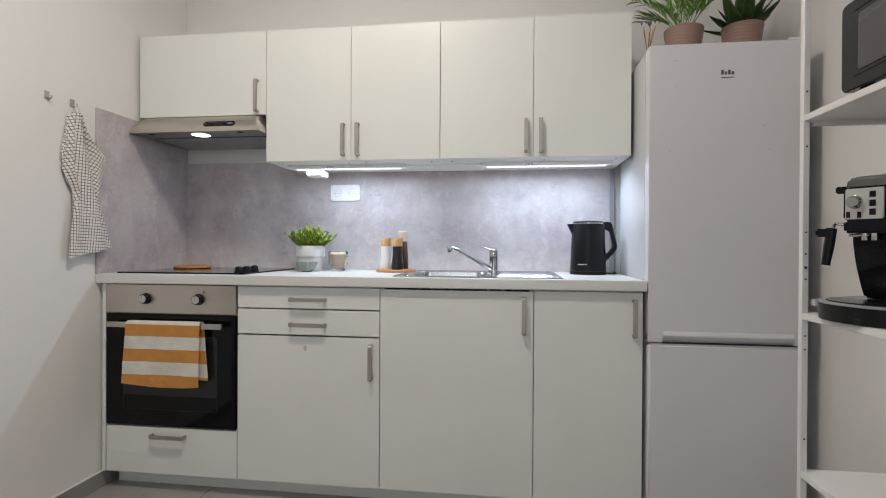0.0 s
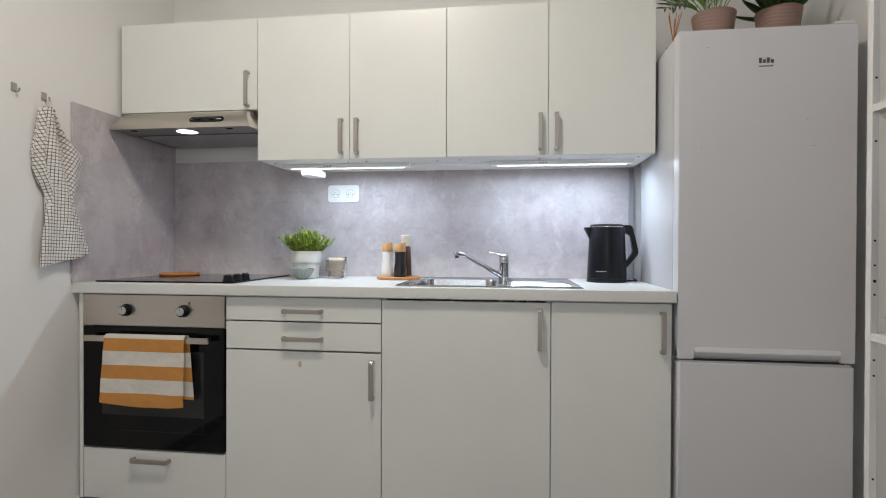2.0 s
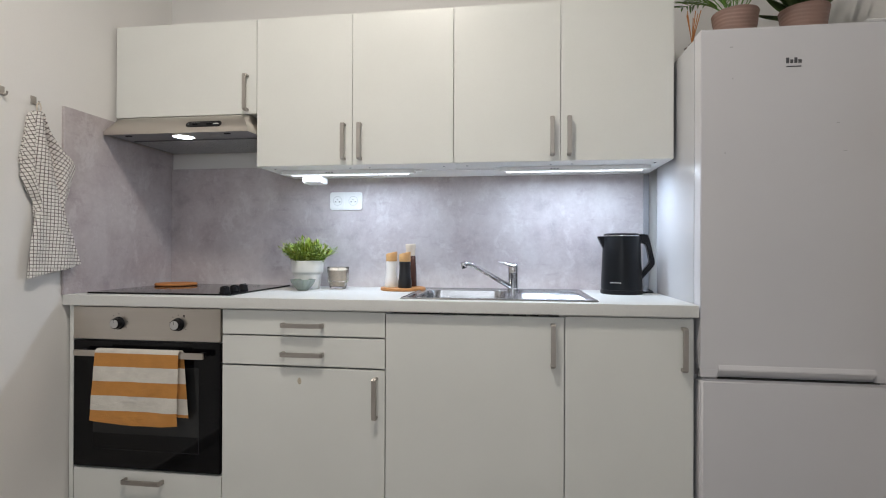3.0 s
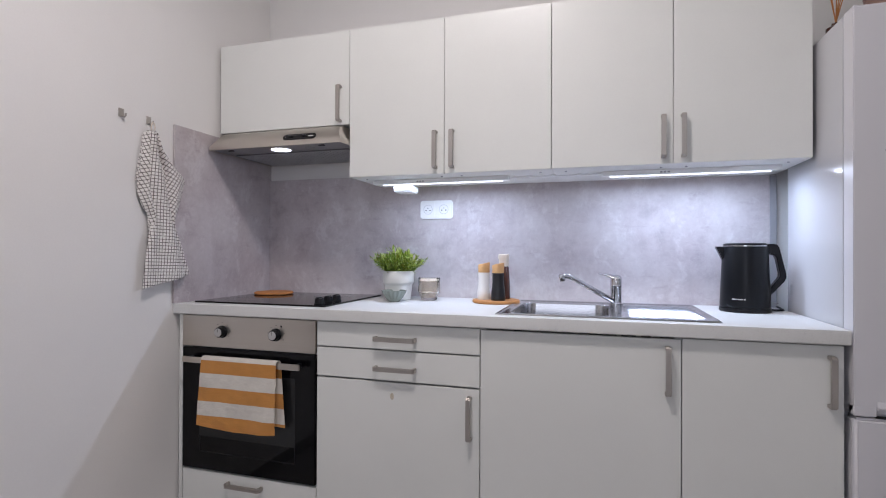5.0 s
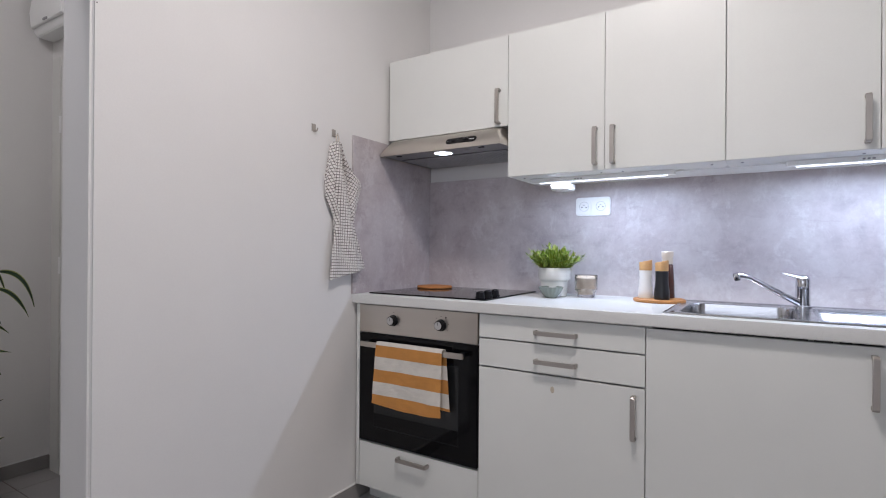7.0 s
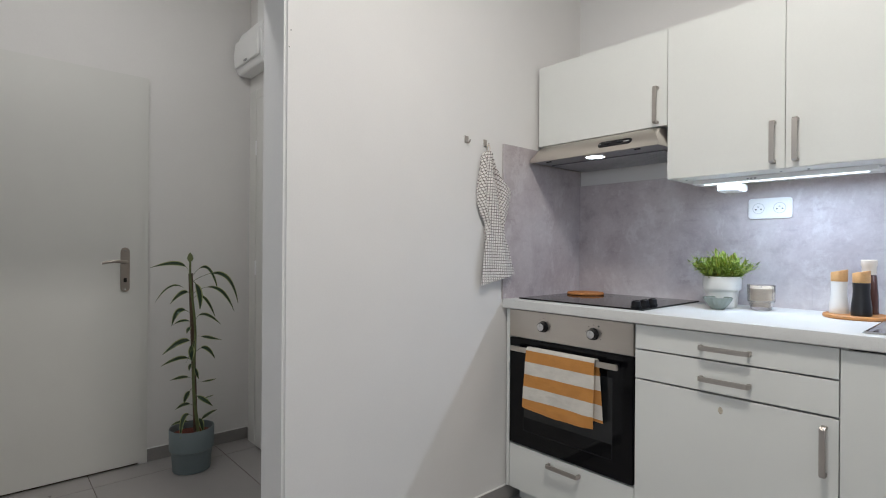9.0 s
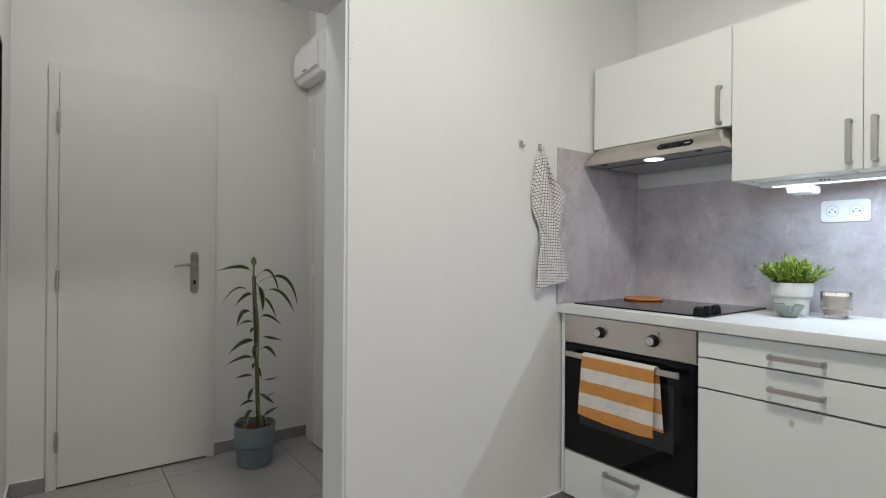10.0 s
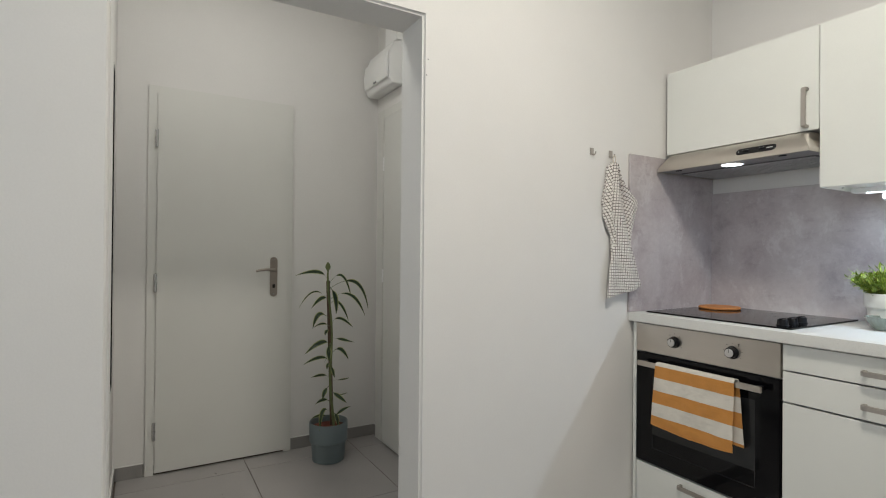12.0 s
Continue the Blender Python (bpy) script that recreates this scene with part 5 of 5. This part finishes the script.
for y, z, w in ((-1.334, 0.288, 0.006), (-1.334, 0.268, 0.006), (-1.334, 0.248, 0.006), (-1.287, 0.2435, 0.004), (-1.309, 0.2425, 0.004)):
    part("button", boxed(2.4895, 2.4918, y - w, y + w, cz + z - 0.007, cz + z + 0.007, bevel=0.001), BLACK_PLASTIC, fp)
for y in (-1.334, -1.316):
    part("coffee_spout", lathe([(0, cz + 0.184), (0.0055, cz + 0.184), (0.0065, cz + 0.187), (0.0065, cz + 0.2), (0, cz + 0.2)], 2.501, y, 20), CHROME, hd)
part("drip_bar", boxed(2.496, 2.512, -1.325, -1.285, cz + 0.192, cz + 0.199, bevel=0.002), CHROME, hd)
part("lever", boxed(2.508, 2.526, -1.272, -1.252, cz + 0.295, cz + 0.312, bevel=0.003, seg=2), GLOSS_BLACK, cm)
part("steam_pipe", tube([(2.52, -1.2685, cz + 0.222), (2.512, -1.252, cz + 0.224), (2.503, -1.252, cz + 0.218), (2.500, -1.250, cz + 0.205)], 0.004, 10), CHROME, cm)
wd = part("milk_wand", tube([(2.500, -1.250, cz + 0.213), (2.496, -1.246, cz + 0.17), (2.492, -1.241, cz + 0.125)], [0.011, 0.011, 0.009], 18), BLACK_PLASTIC, cm, "black milk frother wand")
part("wand_grip", boxed(2.487, 2.512, -1.249, -1.219, cz + 0.193, cz + 0.212, bevel=0.004, seg=2), BLACK_PLASTIC, wd)

# the machine stands turned towards the room
cm.matrix_basis = pose(2.655, -1.248, cz, 0, 0, 35)

# ---- hall: door ----
def steel_frame(x, y0, y1, ztop, t=0.04, proud=0.014):
    """Folded casing round a door in a wall that faces +x."""
    bm = bmesh.new()
    prism([(x, y0 - t), (x + proud, y0 - t), (x + proud, y0), (x - 0.10, y0), (x - 0.10, y0 - 0.002), (x, y0 - 0.002)], "z", 0, ztop + t, 0, bm)
    prism([(x, y1 + t), (x + proud, y1 + t), (x + proud, y1), (x - 0.10, y1), (x - 0.10, y1 + 0.002), (x, y1 + 0.002)], "z", 0, ztop + t, 0, bm)
    prism([(x, ztop + t), (x + proud, ztop + t), (x + proud, ztop), (x - 0.10, ztop), (x - 0.10, ztop + 0.002), (x, ztop + 0.002)], "y", y0, y1, 0, bm)
    return bm


door = thing("door_1", HALL_X, -2.07, 0, "closed white flush hall door in a white steel frame", "door")
tagged(door, kind="structure")
DF = HALL_X + 0.014
part("door_frame", steel_frame(HALL_X, -2.4, -1.742, 1.978), DOOR_PAINT, door)
leaf = part("leaf", boxed(HALL_X - 0.028, HALL_X + 0.006, -2.4015 + 0.004, -1.744, 0.008, 1.974, bevel=0.002, seg=2), DOOR_PAINT, door, "plain white door leaf")
rebate = part("leaf_rebate", boxed(HALL_X + 0.0062, DF + 0.006, -2.3985, -1.728, 0.010, 1.985, bevel=0.003, seg=2), DOOR_PAINT, door)
for z in (1.745, 0.995, 0.228):
    hg = part("hinge", tube([(DF + 0.010, -2.401, z - 0.045), (DF + 0.010, -2.401, z + 0.045)], 0.0075, 14), CHROME, door, "steel hinge")
    part("hinge_knuckle", tube([(DF + 0.010, -2.401, z - 0.004), (DF + 0.010, -2.401, z + 0.004)], 0.0088, 14), CHROME, hg)
LF = DF + 0.0062
n = 10
cyp, r = -1.8085, 0.0205
outline = [(cyp + r * math.cos(a), 1.1095 + r * math.sin(a)) for a in [math.pi * i / n for i in range(n + 1)]] + [(cyp + r * math.cos(a), 0.9235 + r * math.sin(a)) for a in [math.pi + math.pi * i / n for i in range(n + 1)]]
plate = part("handle_plate", prism(outline, "x", LF, LF + 0.006, 0.0012), BRASSY, rebate, "brushed steel handle plate")
part("lever", tube([(LF + 0.005, cyp, 1.056), (LF + 0.040, cyp, 1.056), (LF + 0.048, cyp - 0.012, 1.057), (LF + 0.050, cyp - 0.05, 1.061), (LF + 0.048, cyp - 0.085, 1.057), (LF + 0.044, cyp - 0.105, 1.051)], [0.009, 0.009, 0.0088, 0.0075, 0.007, 0.006], 14), BRASSY, plate)
part("key_hole", boxed(LF + 0.0058, LF + 0.0068, cyp - 0.007, cyp + 0.007, 0.953, 0.974, bevel=0.002), DARK_GAP, plate)
for z in (1.115, 0.918):
    bm = lathe([(0, 0), (0.004, 0), (0.0035, 0.0012), (0, 0.0016)], 0, 0, 14)
    bmesh.ops.transform(bm, matrix=pose(LF + 0.006, cyp, z, 0, 90), verts=bm.verts)
    part("screw", bm, CHROME, plate)

# ---- hall: second door in the north wall, mirror, fuse box ----
door2 = thing("door_2", -0.9, HALL_N, 0, "white flush door in a white frame under the fuse box", "door")
tagged(door2, kind="structure")
part("door_frame", boxed(-1.462, -1.372, HALL_N - 0.020, HALL_N - 0.0005, 0.0, 2.04, bevel=0.003, seg=2), DOOR_PAINT, door2)
part("door_frame", boxed(-1.3715, -0.42, HALL_N - 0.020, HALL_N - 0.0005, 1.985, 2.04, bevel=0.003), DOOR_PAINT, door2)
part("door_frame", boxed(-0.45, -0.38, HALL_N - 0.020, HALL_N - 0.0005, 0.0, 1.984, bevel=0.003), DOOR_PAINT, door2)
part("frame_step", boxed(-1.3715, -1.342, HALL_N - 0.012, HALL_N - 0.0005, 0.066, 1.984, bevel=0.002), DOOR_PAINT, door2)
part("skirting_piece", boxed(-1.3715, -1.340, HALL_N - 0.013, HALL_N - 0.0005, 0.0, 0.0655, bevel=0.001), SKIRTING, door2)
part("leaf", boxed(-1.336, -0.46, HALL_N - 0.030, HALL_N - 0.0005, 0.010, 1.980, bevel=0.003, seg=2), DOOR_PAINT, door2)
for z in (1.70, 1.02):
    part("hinge", tube([(-1.341, HALL_N - 0.030, z - 0.04), (-1.341, HALL_N - 0.030, z + 0.04)], 0.006, 12), WHITE_PLASTIC, door2)

mirror = thing("wall_mirror", -0.55, HALL_S, 1.25, "tall wall mirror in a thin black frame", "mirror")
mx0, mx1, mz0, mz1, my = -0.86, -0.32, 0.625, 1.875, HALL_S + 0.0005
part("glass", boxed(mx0 + 0.014, mx1 - 0.014, my + 0.004, my + 0.012, mz0 + 0.014, mz1 - 0.014), MIRROR, mirror, "clear mirror glass")
for a in ((mx0, mx0 + 0.0138, mz0, mz1), (mx1 - 0.0138, mx1, mz0, mz1)):
    part("frame_bar", boxed(a[0], a[1], my, my + 0.020, a[2], a[3], bevel=0.001), BLACK_PLASTIC, mirror)
for a in ((mz0, mz0 + 0.0138), (mz1 - 0.0138, mz1)):
    part("frame_bar", boxed(mx0 + 0.0139, mx1 - 0.0139, my, my + 0.020, a[0], a[1], bevel=0.001), BLACK_PLASTIC, mirror)

fuse = thing("fuse_box", -1.32, HALL_N, 2.24, "white plastic fuse box high on the hall wall", "fuse box")
fx0, fx1 = -1.495, -1.135
part("housing", prism([(HALL_N - 0.0005, 2.136), (HALL_N - 0.072, 2.136), (HALL_N - 0.090, 2.16), (HALL_N - 0.093, 2.30), (HALL_N - 0.062, 2.378), (HALL_N - 0.0005, 2.392)], "x", fx0, fx1, 0.004), WHITE_PLASTIC, fuse)
fl = part("flap", prism([(HALL_N - 0.0935, 2.165), (HALL_N - 0.104, 2.17), (HALL_N - 0.110, 2.24), (HALL_N - 0.100, 2.315), (HALL_N - 0.0935, 2.32)], "x", fx0 + 0.012, fx1 - 0.012, 0.002), WHITE_PLASTIC, fuse)
part("latch", boxed(-1.335, -1.295, HALL_N - 0.1105, HALL_N - 0.100, 2.172, 2.182, bevel=0.002), GREY_PLASTIC, fl)
part("cable_duct", boxed(-1.30, -1.14, HALL_N - 0.045, HALL_N - 0.0005, 2.3925, CEIL, bevel=0.002), WHITE_PLASTIC, fuse)

# ---- hall: dracaena ----
dx, dy = -1.270, -1.548
pot = thing("potted_dracaena", dx, dy, 0, "tall thin dracaena on a stake in a grey-blue pot", "potted plant")
part("pot", lathe([(0, 0.0005), (0.083, 0.0005), (0.088, 0.004), (0.0950, 0.100), (0.0965, 0.106), (0.1045, 0.112), (0.105, 0.213), (0.1035, 0.216), (0.0995, 0.215), (0.0975, 0.18), (0, 0.18)], dx, dy, 64), POT_BLUE, pot, "two-step grey-blue plastic pot")
part("soil", lathe([(0.0970, 0.1805), (0.05, 0.188), (0, 0.190)], dx, dy, 32), CLAY, pot, "red clay pebbles")
def stem_y(z):
    return dy + 0.018 - 0.028 * (z - 0.18) / 0.83 + 0.008 * math.sin(z * 11)


part("stake", tube([(dx + 0.002, dy + 0.018, 0.18), (dx + 0.001, dy + 0.004, 0.6), (dx - 0.004, dy - 0.010, 1.000)], 0.0105, 14), STAKE, pot, "brown moss stake")
part("stem", tube([(dx + 0.017, stem_y(z), z) for z in line(0.18, 1.07, 24)], [0.008 - 0.003 * k / 24 for k in range(25)], 10), STEM, pot)
part("bud", lathe([(0, 1.06), (0.010, 1.063), (0.015, 1.078), (0.010, 1.095), (0, 1.108)], dx + 0.016, stem_y(1.08), 14), STEM, pot, "pale green unopened shoot")


def drooping_leaf(z, mid_y, mid_z, tip_y, tip_z, width, lean):
    """A stalked leaf that arches from the stem at z through its middle to its tip; its face turns to the open side of the hall."""
    bm = bmesh.new()
    layer = bm.loops.layers.uv.verify()
    a = Vector((dx + 0.017, stem_y(z), z - 0.012))
    m = Vector((dx + 0.022 + lean * 0.5, dy + 0.010 + mid_y, mid_z - 0.012))
    b = Vector((dx + 0.026 + lean, dy + 0.010 + tip_y, tip_z - 0.012))
    c = m * 2 - (a + b) / 2
    n = 18
    rows = []
    for i in range(n + 1):
        t = i / n
        p = a * (1 - t) ** 2 + c * 2 * t * (1 - t) + b * t * t
        d = ((c - a) * (1 - t) + (b - c) * t).normalized()
        face = Vector((1.0, 0.25 * math.sin(z * 40), 0.45)).normalized()
        across = d.cross(face).normalized()
        up = across.cross(d)
        q = max(0.0, (t - 0.30) / 0.70)
        w = width * 0.36 * max(0.10, math.sin(math.pi * min(1.0, q ** 0.8 * 0.985 + 0.015)) ** 0.85)
        curl = 0.003 * math.sin(t * 9 + z * 50)
        rows.append((bm.verts.new(p - across * w + up * (w * 0.3 + curl)), bm.verts.new(p), bm.verts.new(p + across * w + up * w * 0.3)))
    for r0, r1 in zip(rows, rows[1:]):
        for k, us in ((0, (1, 0)), (1, (0, 1))):
            f = bm.faces.new((r0[k], r0[k + 1], r1[k + 1], r1[k]))
            for loop, u in zip(f.loops, (us[0], us[1], us[1], us[0])):
                loop[layer].uv = (u, 0.5)
    part("leaf", bm, DRACAENA, pot)


# height on the stem, then along the wall and in height: middle and tip; width
CROWN = ((1.000, -0.080, 1.062, -0.211, 1.045, 0.032), (0.885, -0.107, 0.958, -0.201, 0.877, 0.013), (0.890, -0.057, 0.920, -0.121, 0.864, 0.032), (0.985, 0.005, 0.930, 0.007, 0.832, 0.048),
         (0.985, 0.050, 1.042, 0.106, 0.920, 0.028), (0.965, 0.128, 1.003, 0.207, 0.850, 0.036), (0.905, 0.090, 0.935, 0.172, 0.812, 0.027), (0.880, 0.035, 0.890, 0.091, 0.784, 0.023),
         (0.790, -0.078, 0.832, -0.121, 0.757, 0.036), (0.745, -0.054, 0.778, -0.114, 0.760, 0.018), (0.760, 0.035, 0.803, 0.114, 0.745, 0.024))
BELOW = ((0.695, 0.048, 0.683, 0.121, 0.663, 0.024), (0.640, -0.058, 0.675, -0.154, 0.618, 0.040), (0.680, -0.028, 0.630, -0.029, 0.572, 0.044), (0.605, 0.046, 0.627, 0.093, 0.566, 0.032),
         (0.555, -0.064, 0.591, -0.162, 0.563, 0.028), (0.470, -0.052, 0.491, -0.119, 0.483, 0.022), (0.455, 0.055, 0.455, 0.100, 0.462, 0.013), (0.430, -0.040, 0.405, -0.059, 0.362, 0.032),
         (0.395, 0.020, 0.378, 0.070, 0.332, 0.034), (0.365, 0.055, 0.372, 0.085, 0.381, 0.010), (0.330, -0.044, 0.354, -0.094, 0.335, 0.024))
FOOT = ((0.235, 0.048, 0.276, 0.105, 0.298, 0.024), (0.260, -0.056, 0.303, -0.084, 0.203, 0.032), (0.235, -0.057, 0.269, -0.117, 0.255, 0.018), (0.270, 0.022, 0.258, 0.028, 0.195, 0.032),
        (0.745, -0.035, 0.735, -0.047, 0.712, 0.024), (0.555, -0.030, 0.550, -0.040, 0.525, 0.022), (0.560, 0.000, 0.515, 0.012, 0.472, 0.024), (0.700, -0.012, 0.66, -0.055, 0.57, 0.010))
rnd = random.Random(8)
for z, my, mz, ty2, tz2, w in CROWN + BELOW + FOOT:
    drooping_leaf(z, my, mz, ty2, tz2, w, rnd.uniform(-0.01, 0.05))

# ---- floor: grout bed and separate tiles ----
floor = setting("floor", boxed(-1.7, RIGHT + 0.1, SOUTH - 0.1, 0.1, -0.06, -0.0035), GROUT, "grey square stoneware floor tiles with thin joints", "floor")
T, J = 0.605, 0.0035
TX, TY = -1.34, -1.355
tile_meshes = {}


def tile(x0, x1, y0, y1):
    w, d = round(x1 - x0, 3), round(y1 - y0, 3)
    if w < 0.02 or d < 0.02:
        return
    if (w, d) not in tile_meshes:
        tile_meshes[(w, d)] = mesh_of("floor_tile", boxed(-w / 2, w / 2, -d / 2, d / 2, -0.0034, 0.0, bevel=0.0012), TILE)
    ob = new("floor_tile", tile_meshes[(w, d)])
    ob.parent = floor
    ob.location = ((x0 + x1) / 2, (y0 + y1) / 2, 0.0)


REGIONS = ((0.0, RIGHT, SOUTH, 0.0), (-WALL_T, 0.0, OPEN_S, OPEN_N), (HALL_X, -WALL_T, HALL_S, HALL_N))
for rx0, rx1, ry0, ry1 in REGIONS:
    for i in range(-2, 9):
        for j in range(-6, 4):
            x0, x1 = max(rx0, TX + T * i + J / 2), min(rx1, TX + T * (i + 1) - J / 2)
            y0, y1 = max(ry0, TY + T * j + J / 2), min(ry1, TY + T * (j + 1) - J / 2)
            if x1 > x0 and y1 > y0:
                tile(x0, x1, y0, y1)
